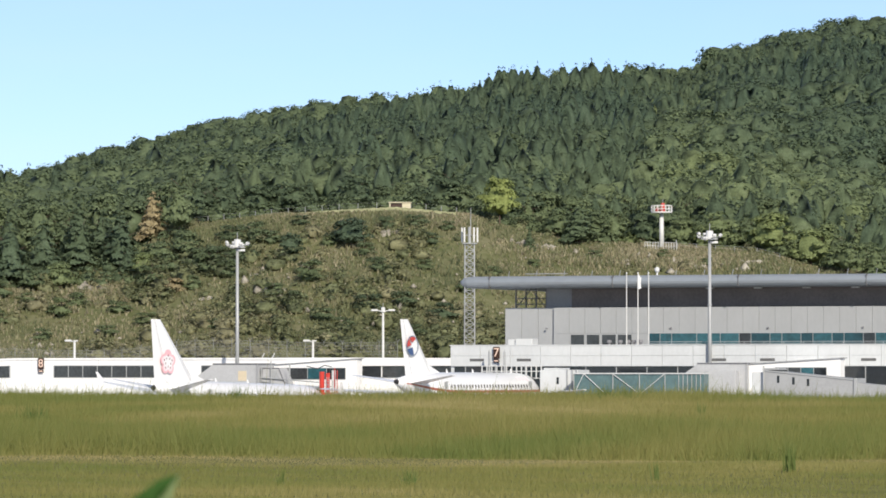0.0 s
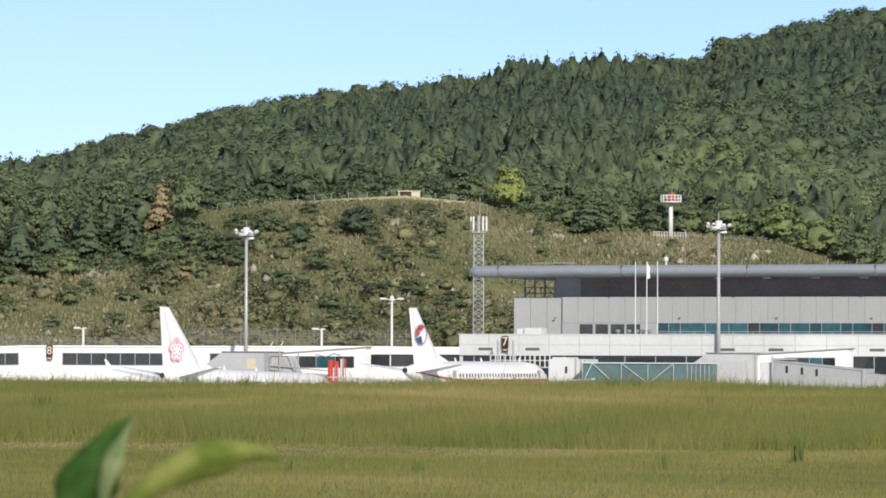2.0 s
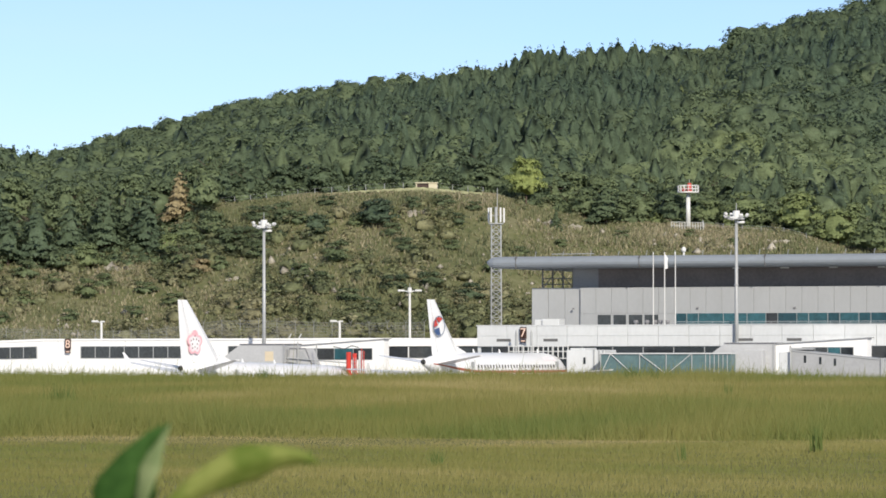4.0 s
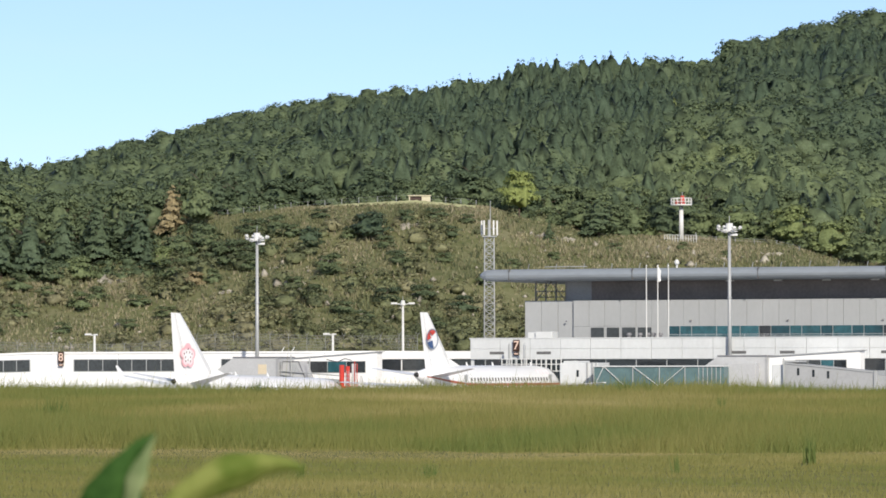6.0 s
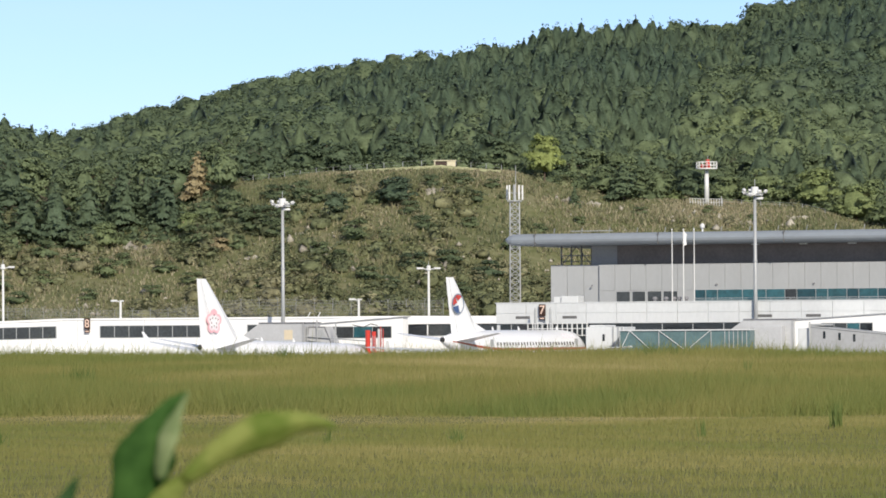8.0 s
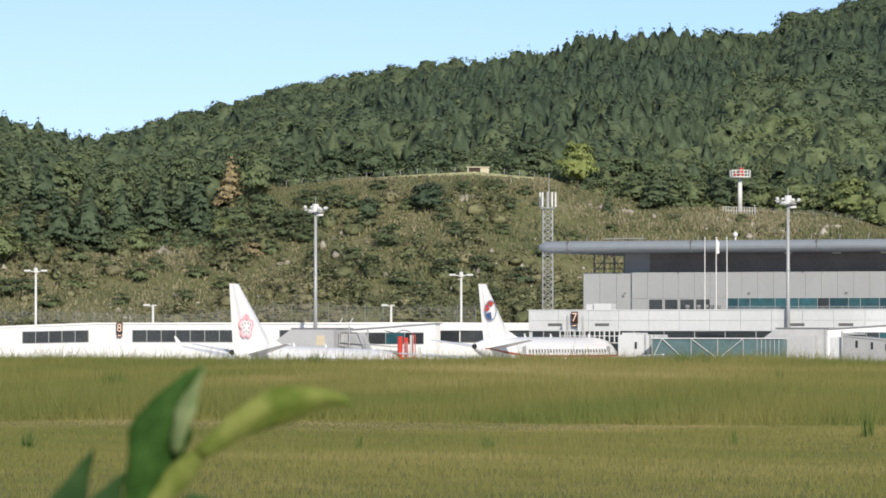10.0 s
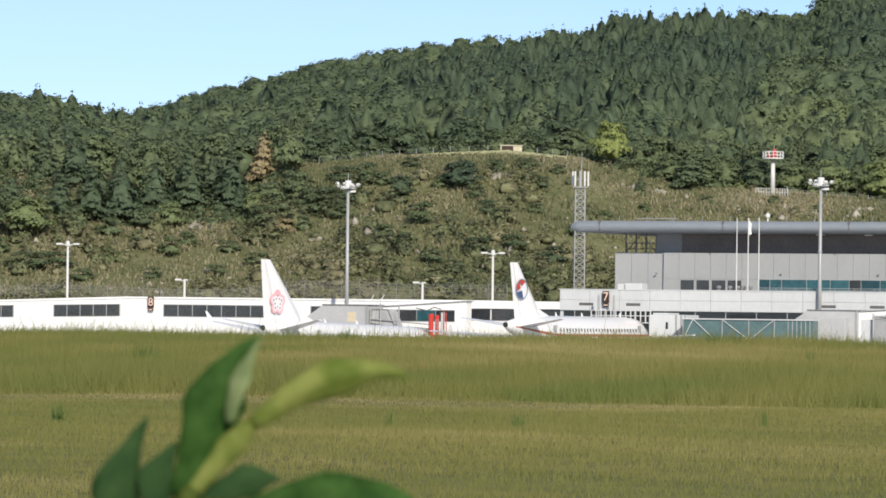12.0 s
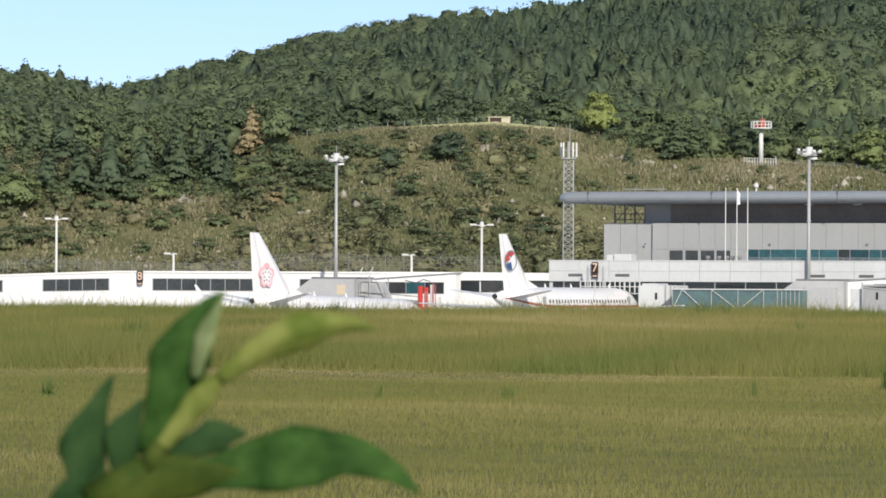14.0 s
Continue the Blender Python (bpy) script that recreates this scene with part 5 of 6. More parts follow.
shue = np.where(rng.uniform(0, 1, len(sx)) < 0.05, 0.72, shue)
bench_s = smooth(0.00848, 0.01964, sx / sy) * smooth(775, 795, sy)
sh_ = sh_ * (1 - 0.15 * bench_s)
# last term paints the sunnier, hazier left end into the scrub colour
shue = np.clip(shue + 0.13 + 0.2 * bench_s + 0.14 * dry + 0.06 * (1 - smooth(-0.07, -0.05, sx / sy)), 0, 0.85)
bp = [crown("bush", 125, 50 + i, 0.064) for i in range(10)]
scatter("scrub", bp, np.stack([sx, sy, sz], 1), sh_, sh_ * rng.uniform(1.0, 1.6, len(sh_)), shue, M_SCRUB, "green and brown scrub on the cut slope", "bushes")
NW = 52000
wb = rng.uniform(-0.135, 0.11, NW)
wy = 720 + 120 * rng.uniform(0, 1, NW)
wb[40000:] = rng.uniform(-0.04508, 0.07767, NW - 40000)
wy[40000:] = np.where(wb[40000:] < 0.0096, rng.uniform(820, 838, NW - 40000), rng.uniform(790, 838, NW - 40000))
wx = wb * wy
wz = ground_z(wx, wy)
wh = rng.uniform(0.3, 1.05, NW) * (0.6 + 0.6 * patchy(wx, wy, 0.2, 61)) * np.where(wy > 826, 0.6, 1.0)
wh = np.where((wy > 827.6 + 2.2 * np.abs(wb + 0.009) / 0.021) & (wb > -0.030) & (wb < 0.0025), 0.12, wh)
ang = rng.uniform(0, 2 * np.pi, NW)
wv = []
for k in range(3):
    a = ang + k * 2.1
    lean = rng.normal(0, 0.3, (NW, 2))
    wv.append(np.stack([
        np.stack([wx - 0.16 * np.cos(a), wy - 0.16 * np.sin(a), wz - 0.05], 1),
        np.stack([wx + 0.16 * np.cos(a), wy + 0.16 * np.sin(a), wz - 0.05], 1),
        np.stack([wx + lean[:, 0] * wh, wy + lean[:, 1] * wh, wz + wh], 1)], 1))
wv = np.stack(wv, 1).reshape(-1, 3)
crest_strip = smooth(819, 825, wy) * smooth(-0.04508, -0.02946, wb) * (1 - smooth(0.00402, 0.00848, wb))
bench = smooth(0.0096, 0.01964, wb) * smooth(785, 800, wy)
dry_w = smooth(-0.088, -0.074, wb) * (1 - smooth(-0.05, -0.036, wb)) * (1 - smooth(786, 802, wy))
# the 0.12 term lightens weeds at the left end, standing in for sun and haze
whue = np.clip(0.16 * dry_w + 0.06 + 0.08 * crest_strip + 0.22 * crest_strip * smooth(826, 829, wy) + 0.08 * bench + 0.12 * (1 - smooth(-0.09, -0.05, wb)) + 0.14 * smooth(0.0, 0.04, wb) + 0.18 + 0.42 * patchy(wx, wy, 0.13, 62) + 0.30 * patchy(wx, wy, 0.045, 63) + rng.normal(0, 0.17, NW), 0, 1)
tagged(soup("weeds", wv, np.arange(len(wv)).reshape(-1, 3), M_SCRUB, np.repeat(whue, 9)), "dry yellow and green weeds on the cut slope", "grass", kind="stuff")

# pale stones and broken rock lying on the cut
NR = 760
rb, ry_ = rng.uniform(-0.13, 0.105, NR), rng.uniform(735, 826, NR)
rx_ = rb * ry_
rsz = rng.gamma(2.2, 0.12, NR) + 0.10
dirs = np.array([(1, 0, 0), (-1, 0, 0), (0, 1, 0), (0, -1, 0), (0, 0, 1), (0, 0, -1)], float)
tris = np.array([(0, 2, 4), (2, 1, 4), (1, 3, 4), (3, 0, 4), (2, 0, 5), (1, 2, 5), (3, 1, 5), (0, 3, 5)])
cl = patchy(rx_, ry_, 0.09, 66) + rng.normal(0, 0.15, NR) > 0.5
rx_, ry_, rsz = rx_[cl], ry_[cl], rsz[cl]
rv = dirs[None] * rsz[:, None, None] * rng.uniform(0.5, 1.5, (len(rx_), 6, 1)) + np.stack([rx_, ry_, ground_z(rx_, ry_) + 0.25], 1)[:, None]
rf = tris[None] + 6 * np.arange(len(rx_))[:, None, None]
tagged(soup("stones", rv.reshape(-1, 3), rf.reshape(-1, 3), M_ROCK), "pale broken stones lying on the cut slope", "stones", kind="stuff")

# undergrowth along the edge of the wood
NU = 800
ub_ = rng.uniform(-0.135, 0.11, NU)
uy = np.where((ub_ > -0.0395) & (ub_ < 0.00848), rng.uniform(837, 868, NU), rng.uniform(833, 868, NU))
uy = np.where(ub_ < -0.04955, rng.uniform(806, 862, NU), uy)
ux = ub_ * uy
uh = rng.uniform(1.4, 4.0, NU)
uhue = 0.32 + 0.2 * rng.uniform(0, 1, NU) + 0.12 * smooth(0.0, 0.05, ub_)
scatter("undergrowth", [crown("bush", 140, 90 + i, 0.07) for i in range(7)], np.stack([ux, uy, ground_z(ux, uy) - 0.2], 1), uh, uh * 1.25, uhue, M_TREE, "green undergrowth along the edge of the wood", "bushes")

# trees that stand out, each by itself
KINDS = {}


def tree_meshes(kind, seed, hue, n=2000, size=0.034):
    key = (kind, seed, round(hue, 2))
    if key not in KINDS:
        v, nv = crown(kind, n, 300 + seed, size, True)
        me_ob = soup("crown", v, np.arange(len(v)).reshape(-1, 3), M_TREE, np.full(len(v), hue), normals=nv)
        me = me_ob.data
        bpy.data.objects.remove(me_ob)
        bm = rods(((0, 0, -0.06), (0.01, 0, 0.55), 0.022, 0.012), ((0.01, 0, 0.55), (-0.01, 0.01, 0.85), 0.012, 0.004), seg=7)
        rr = random.Random(seed)
        for i in range(6):
            a = rr.uniform(0, 6.28)
            z = rr.uniform(0.3, 0.7)
            rod(bm, (0.005, 0, z), (0.24 * math.cos(a), 0.24 * math.sin(a), z + rr.uniform(0.05, 0.2)), 0.008, 0.003, seg=5)
        tm = bpy.data.meshes.new("trunk")
        bm.to_mesh(tm)
        bm.free()
        KINDS[key] = (me, tm)
    return KINDS[key]


def tree(x, y, h, kind="broad", hue=0.3, seed=0, wide=1.0, label=""):
    cm, tm = tree_meshes(kind, seed, hue)
    g = thing("tree", label or ("dark green pine on the wooded slope" if kind == "pine" else "green leafy tree on the wooded slope"), "tree",
              pose(x, y, gz(x, y) - 0.2, 0, 0, (seed * 77 + x * 31) % 360), "trees on the slope")
    c = link("crown", cm, M_TREE, g)
    t = link("trunk", tm, M_BARK, g)
    for o in (c, t):
        o.scale = (h * wide, h * wide, h)
    return g


rt_ = random.Random(12)
PINE_DARK = "dark green pine with layered boughs at the wood's edge"
# wood at the end of the cut: its front row, then the trees behind
for b, y, h, k, hu, sd, wd in (
        (-0.10361, 792, 7.6, "broad", 0.46, 1, 1.35), (-0.11150, 794, 8.0, "broad", 0.30, 2, 1.2), (-0.09784, 806, 8.8, "pine", 0.16, 0, 1.05), (-0.09124, 808, 9.6, "pine", 0.08, 1, 1.1),
        (-0.08541, 809, 10.2, "pine", 0.06, 2, 1.1), (-0.08103, 805, 4.6, "broad", 0.26, 0, 1.4), (-0.07894, 812, 9.8, "pine", 0.10, 3, 1.1), (-0.07567, 806, 5.0, "broad", 0.44, 3, 1.2),
        (-0.0719, 817, 9.6, "pine", 0.14, 0, 1.1), (-0.0672, 821, 9.0, "pine", 0.12, 2, 1.0), (-0.06385, 816, 10.0, "pine", 0.05, 1, 1.05), (-0.06228, 814, 4.5, "pine", 0.06, 3, 1.2),
        (-0.0875, 800, 3.6, "bush", 0.34, 0, 1.6), (-0.05742, 802, 4.6, "bush", 0.36, 1, 1.3), (-0.05901, 809, 4.6, "broad", 0.48, 2, 1.0), (-0.05304, 795, 3.2, "bush", 0.86, 1, 1.3),
        (-0.0560, 812, 4.6, "broad", 0.40, 0, 1.2), (-0.0508, 812, 5.0, "broad", 0.34, 1, 1.1), (-0.0482, 806, 4.4, "bush", 0.30, 2, 1.3), (-0.1075, 804, 8.6, "pine", 0.20, 2, 1.0),
        (-0.0945, 800, 4.4, "broad", 0.36, 3, 1.3), (-0.1165, 790, 7.0, "broad", 0.34, 0, 1.2), (-0.1150, 806, 9.0, "pine", 0.12, 3, 1.0)):
    # hue raised throughout: the wood's extra sun and haze, put into its leaf colour
    tree(b * y, y, h, k, hu + 0.13, sd, wd, PINE_DARK if k == "pine" else "")
for i in range(58):
    b = rt_.uniform(-0.120, -0.050)
    y = rt_.uniform(818 if b < -0.066 else 836, 866)
    k = rt_.choice(("pine", "pine", "broad", "broad", "cone"))
    tree(b * y, y, rt_.uniform(6.5, 10.5), k, rt_.choice((0.22, 0.30, 0.36)) if k == "pine" else rt_.choice((0.38, 0.46, 0.54)), rt_.randint(0, 3), rt_.uniform(0.85, 1.1))
# tall pines over bare trunks at the crest, then rounded trees behind the strip of lawn
for b, y, h in ((-0.0485, 838, 7.4), (-0.0462, 840, 7.8), (-0.0440, 839, 7.2), (-0.0418, 842, 6.8)):
    tree(b * y, y, h, "pine", 0.24, int(y) % 4, 1.25, "umbrella-shaped pine with bare trunk on the crest")
for b, y, h, hu, wd in ((-0.0365, 846, 6.4, 0.28, 1.3), (-0.0320, 848, 6.6, 0.24, 1.3), (-0.0285, 845, 6.0, 0.30, 1.2), (-0.0180, 845, 6.8, 0.22, 1.35), (-0.0118, 850, 5.0, 0.36, 1.2), (-0.0085, 852, 5.6, 0.44, 1.1), (-0.0048, 850, 5.0, 0.30, 1.2), (0.0000, 847, 7.2, 0.27, 1.25), (0.0042, 846, 6.0, 0.42, 1.1)):
    tree(b * y, y, h, "broad", hu, int(y) % 4, wd, "rounded green tree behind the strip of lawn")
for i in range(30):
    b = rt_.uniform(-0.050, 0.0074)
    y = rt_.uniform(858, 884)
    tree(b * y, y, rt_.uniform(5.0, 8.5), rt_.choice(("broad", "broad", "pine", "cone")), rt_.choice((0.16, 0.24, 0.32)), rt_.randint(0, 3), rt_.uniform(0.9, 1.2))
# behind the bench
for b, y, h, k, hu, sd, wd in (
        (0.0269, 829, 7.0, "pine", 0.26, 1, 1.45), (0.0226, 834, 5.6, "broad", 0.40, 2, 1.2), (0.0396, 833, 6.0, "broad", 0.22, 3, 1.2), (0.0345, 836, 6.2, "broad", 0.42, 0, 1.2), (0.0306, 838, 6.0, "broad", 0.36, 2, 1.1),
        (0.0168, 840, 6.6, "cone", 0.46, 1, 1.2), (0.0202, 838, 6.0, "cone", 0.44, 2, 1.2), (0.0471, 842, 5.6, "broad", 0.48, 1, 1.2), (0.0545, 838, 7.2, "broad", 0.50, 0, 1.35), (0.0505, 846, 5.8, "broad", 0.34, 3, 1.2),
        (0.0646, 834, 7.6, "broad", 0.56, 2, 1.3), (0.0600, 842, 7.0, "pine", 0.32, 2, 1.2), (0.0690, 840, 7.0, "pine", 0.44, 0, 1.2), (0.0727, 832, 7.0, "broad", 0.54, 3, 1.3), (0.0795, 826, 6.4, "broad", 0.46, 1, 1.3), (0.0855, 824, 6.4, "pine", 0.44, 1, 1.3), (0.0905, 830, 7.5, "broad", 0.46, 0, 1.2)):
    tree(b * y, y, h, k, hu + 0.08, sd, wd, "bushy green tree at the back of the bench")
for i in range(70):
    b = rt_.uniform(0.00737, 0.09552)
    y = rt_.uniform(850, 886)
    tree(b * y, y, rt_.uniform(5.0, 8.6), rt_.choice(("broad", "broad", "pine", "cone")), rt_.choice((0.30, 0.38, 0.46, 0.52)) + (0.06 if b > 0.045 else 0.0), rt_.randint(0, 3), rt_.uniform(0.9, 1.2))
tree(9.31, 834, 8.8, "broad", 0.74, 1, 0.88, "yellow-green leafy tree beside the lattice mast")
tree(-47.6, 828, 8.6, "pine", 0.98, 1, 1.0, "rust-brown pine among green trees")
tree(-43.0, 826, 8.8, "broad", 0.52, 0, 0.85, "bright green leafy tree beside a rust-brown pine")
tree(-14.85, 811, 5.2, "broad", 0.12, 2, 1.55, "dark green spreading tree below the crest")
tree(-24.2, 807, 4.8, "broad", 0.18, 1, 1.05, "dark green rounded tree on the cut slope")
tree(14.0, 820, 3.6, "cone", 0.35, 3, 1.2, "small green tree before a bare rock face")

# bushes below the crest and on the cut
for b, y, h, hu, wd in ((-0.02795, 823, 2.4, 0.30, 1.5), (-0.0113, 818, 2.8, 0.30, 1.2), (-0.00539, 820, 2.8, 0.32, 1.5), (-0.00212, 813, 2.4, 0.28, 1.5), (-0.03708, 816, 4.0, 0.34, 1.5), (-0.0415, 817, 3.6, 0.32, 1.5), (-0.0340, 814, 3.0, 0.36, 1.4),
                        (-0.0395, 808, 4.4, 0.24, 1.2), (-0.0445, 806, 4.6, 0.26, 1.3), (-0.04616, 803, 4.2, 0.36, 1.3), (-0.0420, 800, 3.8, 0.34, 1.4), (0.0010, 820, 2.2, 0.4, 1.3), (-0.0222, 812, 2.6, 0.46, 1.3), (-0.0155, 806, 3.0, 0.38, 1.3)):
    tree(b * y, y, h, "bush", hu + 0.08, int(y) % 3, wd, "rounded green bush below the crest of the cut")
for b, y, h, hu, wd in ((-0.01288, 797, 3.0, 0.30, 1.5), (-0.02625, 792, 4.2, 0.40, 1.5), (-0.0149, 778, 3.6, 0.18, 1.5), (-0.00788, 781, 3.4, 0.28, 1.5), (0.00018, 777, 3.2, 0.16, 1.9), (-0.02943, 780, 3.2, 0.32, 1.6), (-0.04936, 795, 3.0, 0.44, 1.2),
                        (-0.02392, 772, 2.8, 0.36, 1.8), (-0.01943, 768, 2.6, 0.34, 1.8), (-0.0333, 788, 2.8, 0.42, 1.5), (-0.0390, 778, 2.6, 0.40, 1.6), (-0.0445, 770, 2.4, 0.42, 1.7), (-0.0062, 766, 2.6, 0.32, 1.8), (0.0045, 790, 2.4, 0.40, 1.6), (-0.0035, 800, 2.2, 0.46, 1.6),
                        (-0.07536, 789, 3.6, 0.48, 1.5), (-0.07203, 794, 2.8, 0.46, 1.4), (-0.0821, 795, 2.6, 0.58, 1.5), (-0.10332, 778, 3.8, 0.34, 2.0), (-0.0977, 781, 3.2, 0.38, 2.0), (-0.0880, 786, 2.8, 0.50, 1.6), (-0.0640, 790, 2.6, 0.44, 1.6), (-0.0585, 784, 2.6, 0.48, 1.6),
                        (-0.0665, 778, 2.4, 0.42, 1.7), (-0.0790, 774, 2.4, 0.46, 1.7), (-0.0930, 772, 2.6, 0.40, 1.8), (-0.1100, 786, 3.4, 0.42, 1.6), (0.0100, 802, 2.2, 0.44, 1.5), (0.0180, 812, 1.8, 0.5, 1.5), (0.0300, 820, 2.0, 0.42, 1.6), (0.0435, 822, 1.8, 0.5, 1.6), (0.0520, 818, 1.6, 0.56, 1.6)):
    tree(b * y, y, h, "bush", min(0.56, hu + 0.08), int(y) % 3, wd, "rounded green bush on the cut slope")

# rock outcrops


def rock(x, y, w, h, seed):
    r = random.Random(seed)
    g = thing("rock_outcrop", "bare buff rock breaking through the cut slope", "rock", pose(x, y, gz(x, y) - 0.25 * h), "rock outcrops")
    for i in range(5):
        bm = bmesh.new()
        bmesh.ops.create_icosphere(bm, subdivisions=1, radius=1)
        ox, sc = (i - 2) * w * 0.22, r.uniform(0.6, 1.1)
        for v in bm.verts:
            n = noise.noise(v.co * 1.7 + Vector((seed, i, 0))) * 0.9 + noise.noise(v.co * 5 + Vector((i, seed, 3))) * 0.5
            v.co = v.co * (1 + n)
            v.co = Vector((v.co.x * w * 0.2 * sc + ox, v.co.y * h * 0.8, v.co.z * h * 0.5 * sc + h * 0.05 * i % 0.3))
        part("boulder", bm, M_ROCK, g)


for i, (b, y, w, h) in enumerate(((-0.06931, 807, 5.0, 3.4), (0.01362, 822, 4.5, 2.0), (0.0195, 823, 3.5, 1.6), (-0.00973, 816, 3.4, 1.8), (0.06037, 822, 4.0, 1.3), (0.05089, 816, 3.0, 1.2), (-0.04676, 790, 2.2, 0.8), (-0.05066, 772, 2.0, 0.7), (-0.03281, 778, 1.6, 0.6), (-0.0635, 772, 2.4, 0.6), (-0.03727, 800, 1.8, 0.9))):
    rock(b * y, y, w, h, i + 3)

# ---- airfield grass ----
NG = 440000
gyy = np.sqrt(rng.uniform(30.0 ** 2, 158.0 ** 2, NG))
gb = rng.uniform(-0.128, 0.104, NG)
gxx = gb * gyy
gzz = ground_z(gxx, gyy)
edge = 92 + 1.8 * wave(gxx, gyy * 0, 0.5, 71) + rng.normal(0, 0.9, NG)
tall = smooth(edge - 1, edge + 1, gyy) * (1 - smooth(108, 116, gyy))
mown = smooth(edge - 9, edge - 7.5, gyy) * (1 - smooth(edge - 1.5, edge, gyy))
crest = smooth(134, 142, gyy)
hgt = (0.055 + 0.26 * tall + 0.08 * smooth(112, 118, gyy) + 0.10 * crest) * (1 - 0.65 * mown) * rng.gamma(9, 1 / 9, NG) * (0.75 + 0.5 * patchy(gxx, gyy * 0.3, 0.7, 72))
wdt = 0.0036 + 0.000062 * gyy
a = rng.uniform(-0.9, 0.9, NG)
hgt = hgt * np.where((gyy > 134) & (rng.uniform(0, 1, NG) < 0.08), rng.uniform(1.2, 1.95, NG), 1.0)
lx, ly = rng.normal(0.08, 0.35, NG) * hgt, rng.normal(0, 0.22, NG) * hgt
gv = np.stack([np.stack([gxx - wdt * np.cos(a), gyy - wdt * np.sin(a), gzz - 0.02], 1),
               np.stack([gxx + wdt * np.cos(a), gyy + wdt * np.sin(a), gzz - 0.02], 1),
               np.stack([gxx + lx, gyy + ly, gzz + hgt], 1)], 1).reshape(-1, 3)
ghue = 0.58 + 0.30 * (patchy(gxx, gyy * 0.30, 1.1, 78) - 0.5) + 0.16 * (patchy(gxx, gyy * 0.5, 3.0, 80) - 0.5) + 0.34 * (patchy(gxx, gyy * 0.25, 0.28, 73) - 0.5) - 0.09 * tall + 0.26 * mown * (1 + 0.7 * smooth(edge - 6, edge - 4, gyy) * patchy(gxx, gyy * 0, 0.6, 79)) * (0.5 + 0.7 * patchy(gxx, gyy * 0, 0.35, 77)) - 0.08 * crest + 0.10 * smooth(114, 122, gyy) * (1 - crest) + rng.normal(0, 0.03, NG)
tagged(soup("airfield_grass", gv, np.arange(len(gv)).reshape(-1, 3), M_GRASS, np.repeat(np.clip(ghue, 0, 1), 3)), "olive green airfield grass in mown and uncut strips", "grass", kind="stuff")


def tuft(x, y, h, n, seed, hue, spread):
    r = np.random.default_rng(seed)
    t = r.uniform(0, 1, (n, 2))
    px_, py_ = r.normal(0, spread * 0.4, n), r.normal(0, spread * 0.4, n)
    hh_ = h * r.uniform(0.5, 1.0, n)
    l = r.normal(0, spread * 0.45, (n, 2))
    w_ = 0.011
    v = np.stack([np.stack([px_ - w_, py_, 0 * hh_], 1), np.stack([px_ + w_, py_, 0 * hh_], 1), np.stack([px_ + l[:, 0], py_ + l[:, 1], hh_], 1)], 1).reshape(-1, 3)
    ob = soup("grass_tuft", v, np.arange(len(v)).reshape(-1, 3), M_GRASS, np.repeat(np.clip(hue + r.normal(0, 0.08, n), 0, 1), 3))
    ob.matrix_basis = pose(x, y, gz(x, y) - 0.02)
    return tagged(ob, "dark green tuft of coarse grass standing above the mown field", "grass", group="tufts")


for i, (b, y, h, n, hu, sp) in enumerate(((0.06852, 76, 0.54, 40, 0.16, 0.10), (-0.00658, 70, 0.32, 26, 0.16, 0.10), (0.04196, 72, 0.36, 12, 0.2, 0.06), (-0.03192, 70, 0.3, 14, 0.3, 0.06), (-0.08079, 120, 0.62, 40, 0.1, 0.3),
                                          (-0.04062, 143, 0.72, 60, 0.08, 0.35), (-0.0356, 143, 0.6, 30, 0.35, 0.3), (0.03192, 143, 0.65, 60, 0.08, 0.4), (0.03638, 143, 0.6, 40, 0.1, 0.4), (0.05089, 125, 0.5, 20, 0.2, 0.15), (-0.09753, 70, 0.35, 30, 0.1, 0.15))):
    tuft(b * y, y, h, n, 80 + i, hu, sp)

# ---- the shrub close to the camera ----
U = 0.0001674


def blade(path, width, cup, droop=0.0, n=14, thick=0.0006):
    """A leaf along a path of places (across, up, towards), as wide as width says in its middle, folded along its midrib."""
    def at_(t):
        k = t * (len(path) - 1)
        i = min(int(k), len(path) - 2)
        f = k - i
        a_, b_ = Vector(path[i]), Vector(path[i + 1])
        p0 = Vector(path[max(i - 1, 0)])
        p3 = Vector(path[min(i + 2, len(path) - 1)])
        return 0.5 * ((2 * a_) + (b_ - p0) * f + (2 * p0 - 5 * a_ + 4 * b_ - p3) * f * f + (3 * a_ - p0 - 3 * b_ + p3) * f ** 3)
    rows = []
    for j in range(n + 1):
        t = j / n
        p, q = at_(t), at_(min(1, t + 0.02)) - at_(max(0, t - 0.02))
        side = Vector((q.y, -q.x, 0)).normalized()
        wv_ = width * max(0.02, min(math.sin(math.pi * min(1, t * 0.93 + 0.07)) ** 0.8, (1 - t) * 2.1))
        row = []
        for s_ in (-1, -0.66, -0.33, 0, 0.33, 0.66, 1):
            wob = 1 + 0.10 * math.sin(13 * t + 3 * s_ + len(path)) + 0.06 * math.sin(29 * t + 5 * s_)
            o = p + side * (s_ * wv_ * 0.5 * wob)
            row.append((o.x * U, (-o.z + cup * abs(s_) * wv_ * 0.5 + droop * s_ * wv_ * 0.5) * U, o.y * U))
        rows.append(row)
    bm = bmesh.new()
    vs = [[bm.verts.new(c) for c in r_] for r_ in rows]
    for r0, r1 in zip(vs, vs[1:]):
        for i in range(6):
            bm.faces.new((r0[i], r0[i + 1], r1[i + 1], r1[i]))
    ex = bmesh.ops.extrude_face_region(bm, geom=list(bm.faces))
    bmesh.ops.translate(bm, vec=(0, thick, 0), verts=[v for v in ex["geom"] if isinstance(v, bmesh.types.BMVert)])
    return bm


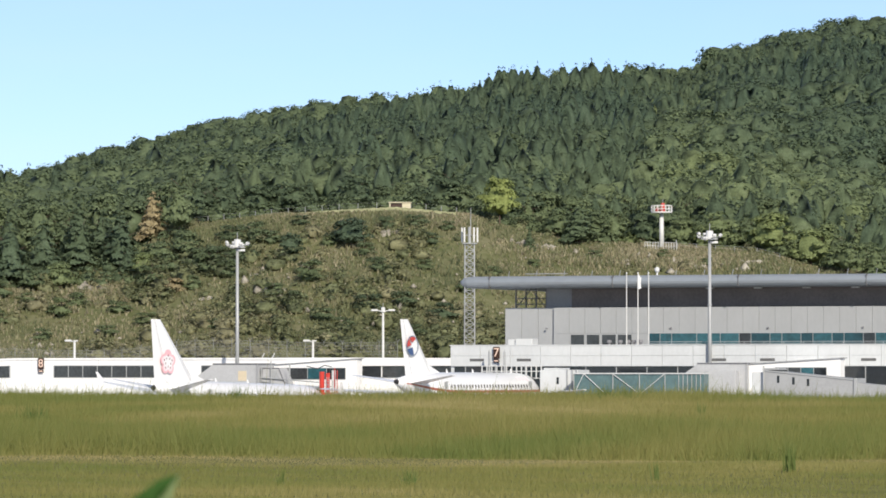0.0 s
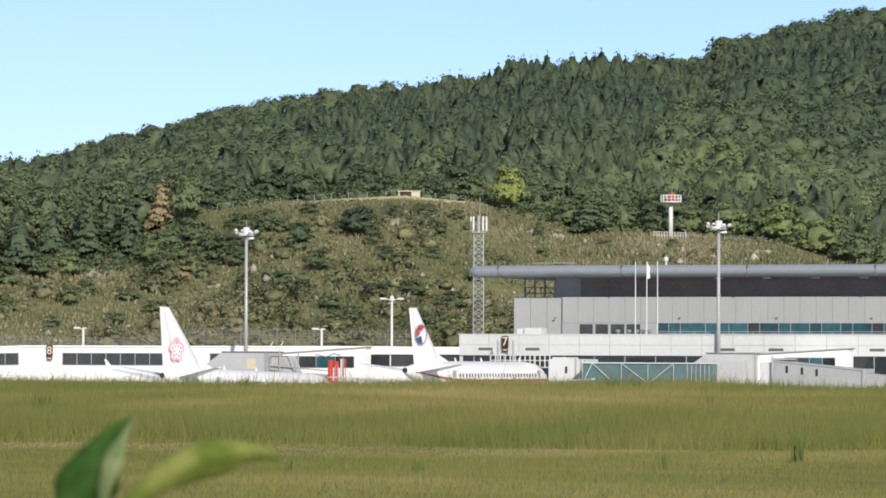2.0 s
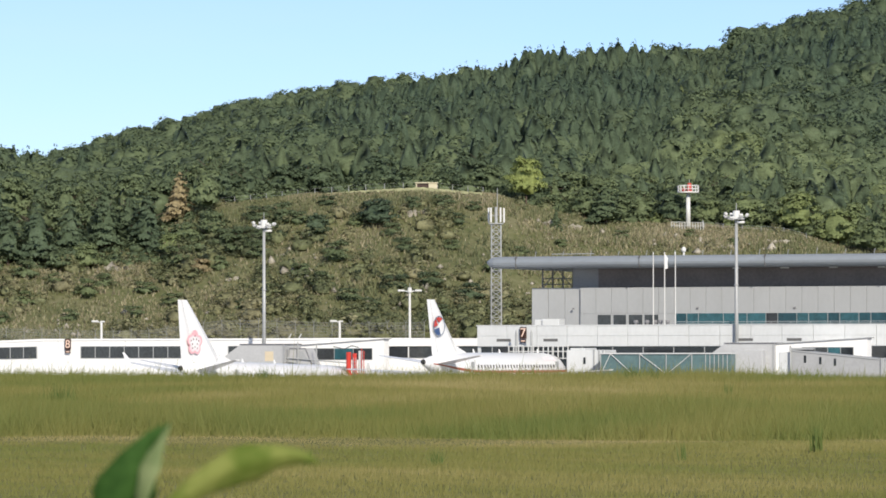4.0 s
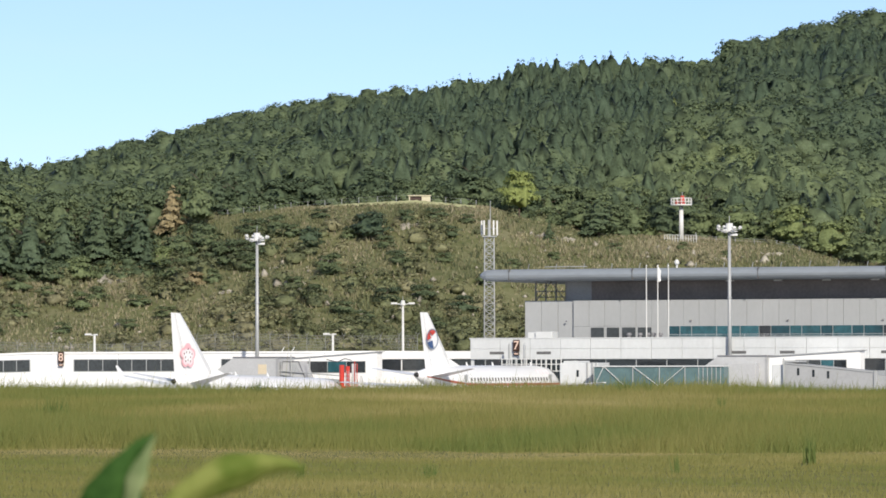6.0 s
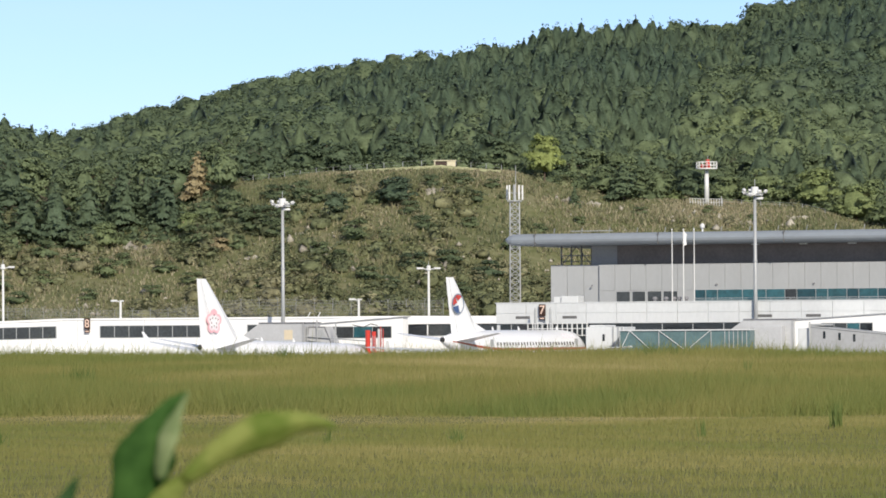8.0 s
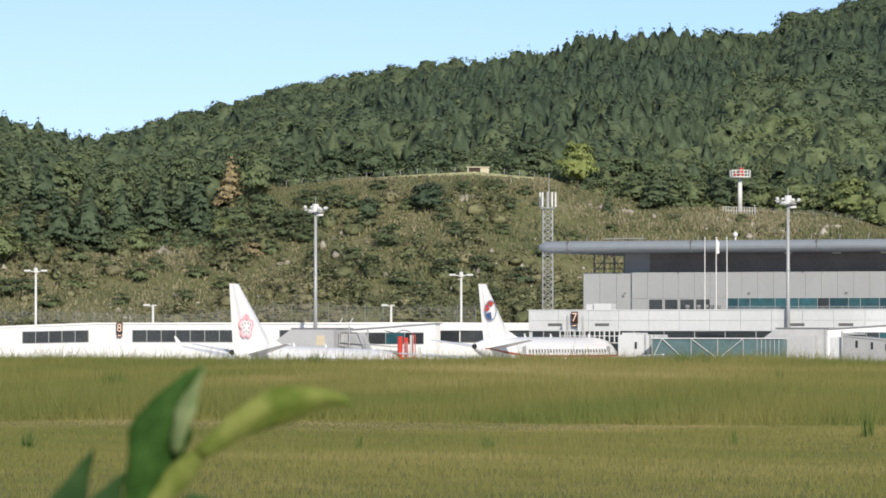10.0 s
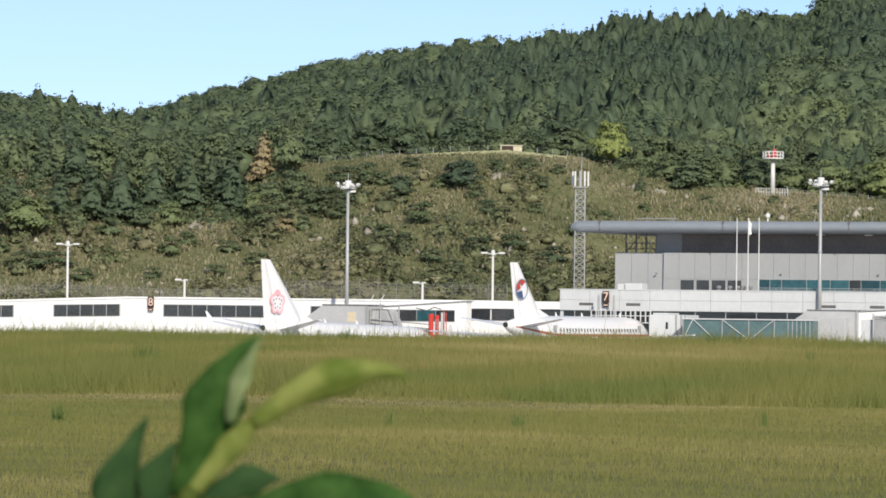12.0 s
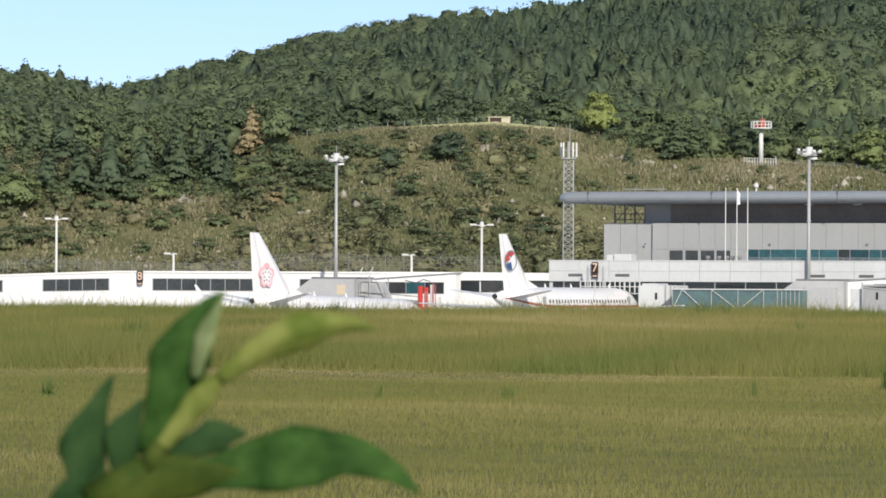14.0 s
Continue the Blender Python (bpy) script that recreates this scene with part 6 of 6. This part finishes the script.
def fresh_leaf(name, c0, c1, shine=0.35):
    m = bpy.data.materials.new(name)
    m.use_nodes = True
    nt = m.node_tree
    p = nt.nodes["Principled BSDF"]
    out = nt.nodes["Material Output"]
    tc = nt.nodes.new("ShaderNodeTexCoord")
    n = nt.nodes.new("ShaderNodeTexNoise")
    n.inputs["Scale"].default_value, n.inputs["Detail"].default_value = 110, 4
    nt.links.new(tc.outputs["Object"], n.inputs[0])
    rp = nt.nodes.new("ShaderNodeValToRGB")
    rp.color_ramp.elements[0].position, rp.color_ramp.elements[0].color = 0.35, (*c0, 1)
    rp.color_ramp.elements[1].position, rp.color_ramp.elements[1].color = 0.65, (*c1, 1)
    nt.links.new(n.outputs[0], rp.inputs[0])
    nt.links.new(rp.outputs[0], p.inputs["Base Color"])
    p.inputs["Roughness"].default_value = 0.75
    p.inputs["Specular IOR Level"].default_value = 0.12
    tr_ = nt.nodes.new("ShaderNodeBsdfTranslucent")
    nt.links.new(rp.outputs[0], tr_.inputs[0])
    mx = nt.nodes.new("ShaderNodeMixShader")
    mx.inputs[0].default_value = shine
    nt.links.new(p.outputs[0], mx.inputs[1])
    nt.links.new(tr_.outputs[0], mx.inputs[2])
    nt.links.new(mx.outputs[0], out.inputs[0])
    return m


M_LEAFD = fresh_leaf("dark fresh leaf", (0.026, 0.076, 0.014), (0.070, 0.155, 0.034))
M_LEAFB = fresh_leaf("blue-green leaf", (0.024, 0.066, 0.020), (0.054, 0.112, 0.038))
M_LEAFY = fresh_leaf("young yellow-green leaf", (0.14, 0.20, 0.035), (0.29, 0.325, 0.09))
M_LEAFP = fresh_leaf("pale leaf underside", (0.18, 0.25, 0.10), (0.30, 0.36, 0.17))
M_STEM = fresh_leaf("olive stem", (0.034, 0.062, 0.010), (0.066, 0.090, 0.016), 0.05)

shrub = thing("shrub_sprig", "leafy green shrub sprig with a pale young bud", "plant")
part("leaf", blade([(86, 92, 0), (122, 192, 25), (148, 276, 32), (180, 340, 24), (222, 386, 10)], 98, 0.35, 0.3), M_LEAFD, shrub, "dark green upright leaf", True)
part("leaf_edge", blade([(172, 232, 40), (182, 282, 46), (200, 335, 36), (224, 386, 14)], 34, 0.2, -0.7), M_LEAFP, shrub, "pale curled leaf edge", True)
part("young_stem", blade([(100, 95, 8), (150, 160, 16), (205, 222, 20), (250, 262, 22)], 44, 0.5, 0.1), M_LEAFY, shrub, "yellow-green young stem", True)
part("bud", blade([(212, 228, 22), (285, 283, 30), (365, 318, 32), (440, 330, 30), (488, 318, 26)], 62, 0.5, 0.2), M_LEAFY, shrub, "pale yellow-green rolled bud", True)
part("leaf", blade([(6, 10, 0), (-26, 78, 18), (-14, 152, 20), (26, 238, 10)], 84, 0.3, 0.3), M_LEAFB, shrub, "blue-green upright leaf", True)
part("leaf", blade([(52, 48, 4), (42, 106, 16), (54, 152, 18), (80, 196, 8)], 68, 0.35, 0.3), M_LEAFB, shrub, "small blue-green leaf", True)
part("leaf", blade([(150, 62, 20), (245, 72, 48), (340, 92, 70), (428, 100, 80), (508, 78, 78), (574, 30, 70)], 104, 0.15, -0.35), M_LEAFD, shrub, "broad dark green drooping leaf", True)
part("leaf", blade([(0, -30, 30), (80, 24, 40), (165, 56, 46), (250, 58, 50), (330, 44, 50)], 66, 0.2, 0.3), M_STEM, shrub, "olive brown rolled leaf at the fork", True)
part("leaf", blade([(-50, -90, 10), (-58, -20, 20), (-38, 40, 24), (2, 78, 16)], 64, 0.3, 0.3), M_LEAFB, shrub, "blue-green leaf at the fork", True)
part("leaf", blade([(120, 85, -8), (180, 118, -16), (228, 132, -22), (262, 132, -25)], 60, 0.2, 0.1), M_LEAFB, shrub, "blue-green leaf behind", True)
bm = bmesh.new()
for p_, q_, r0_, r1_ in (((-60, -120, 0), (-10, 10, 0), 40, 36), ((-10, 10, 0), (85, 70, 4), 38, 28), ((85, 70, 4), (170, 84, 24), 26, 14), ((85, 70, 4), (110, 115, 8), 22, 16)):
    rod(bm, (p_[0] * U, -p_[2] * U, p_[1] * U), (q_[0] * U, -q_[2] * U, q_[1] * U), r0_ * U, r1_ * U, seg=10)
rod(bm, (-0.14, 0.05, -1.45), (-60 * U, 0, -120 * U), 0.011, 40 * U, seg=10)
part("stem", bm, M_STEM, shrub, "olive brown stem", True)


def motions():
    """The sprig sways in the wind."""
    sway = [
        (0.0, -0.1187, 5.3082, 3.00), (0.5, -0.1121, 5.3135, 3.00), (1.0, -0.1319, 5.3198, 3.49), (1.5, -0.1270, 5.3156, 2.11), (2.0, -0.1328, 5.3204, 1.43),
        (2.5, -0.1240, 5.3144, 1.23), (5.0, -0.1277, 5.3165, 0.07), (5.5, -0.1202, 5.3117, 0.29), (6.0, -0.1277, 5.3162, -0.43), (6.5, -0.1208, 5.3113, -0.07),
        (7.0, -0.1194, 5.3116, -0.56), (7.5, -0.1201, 5.3140, 0.08), (8.0, -0.1261, 5.3186, -0.30), (10.5, -0.1309, 5.3281, 0.47), (11.0, -0.1282, 5.3262, 0.95),
        (11.5, -0.1242, 5.3253, 0.02), (12.0, -0.1243, 5.3298, 0.72), (12.5, -0.1282, 5.3312, 0.34), (13.0, -0.1403, 5.3410, 2.69), (13.5, -0.1265, 5.3355, 2.25),
        (14.0, -0.1309, 5.3347, -0.00),
    ]
    walk(shrub, [(t, pose(x, 1.5, z, 0, r_, 0)) for t, x, z, r_ in sway])


motions()
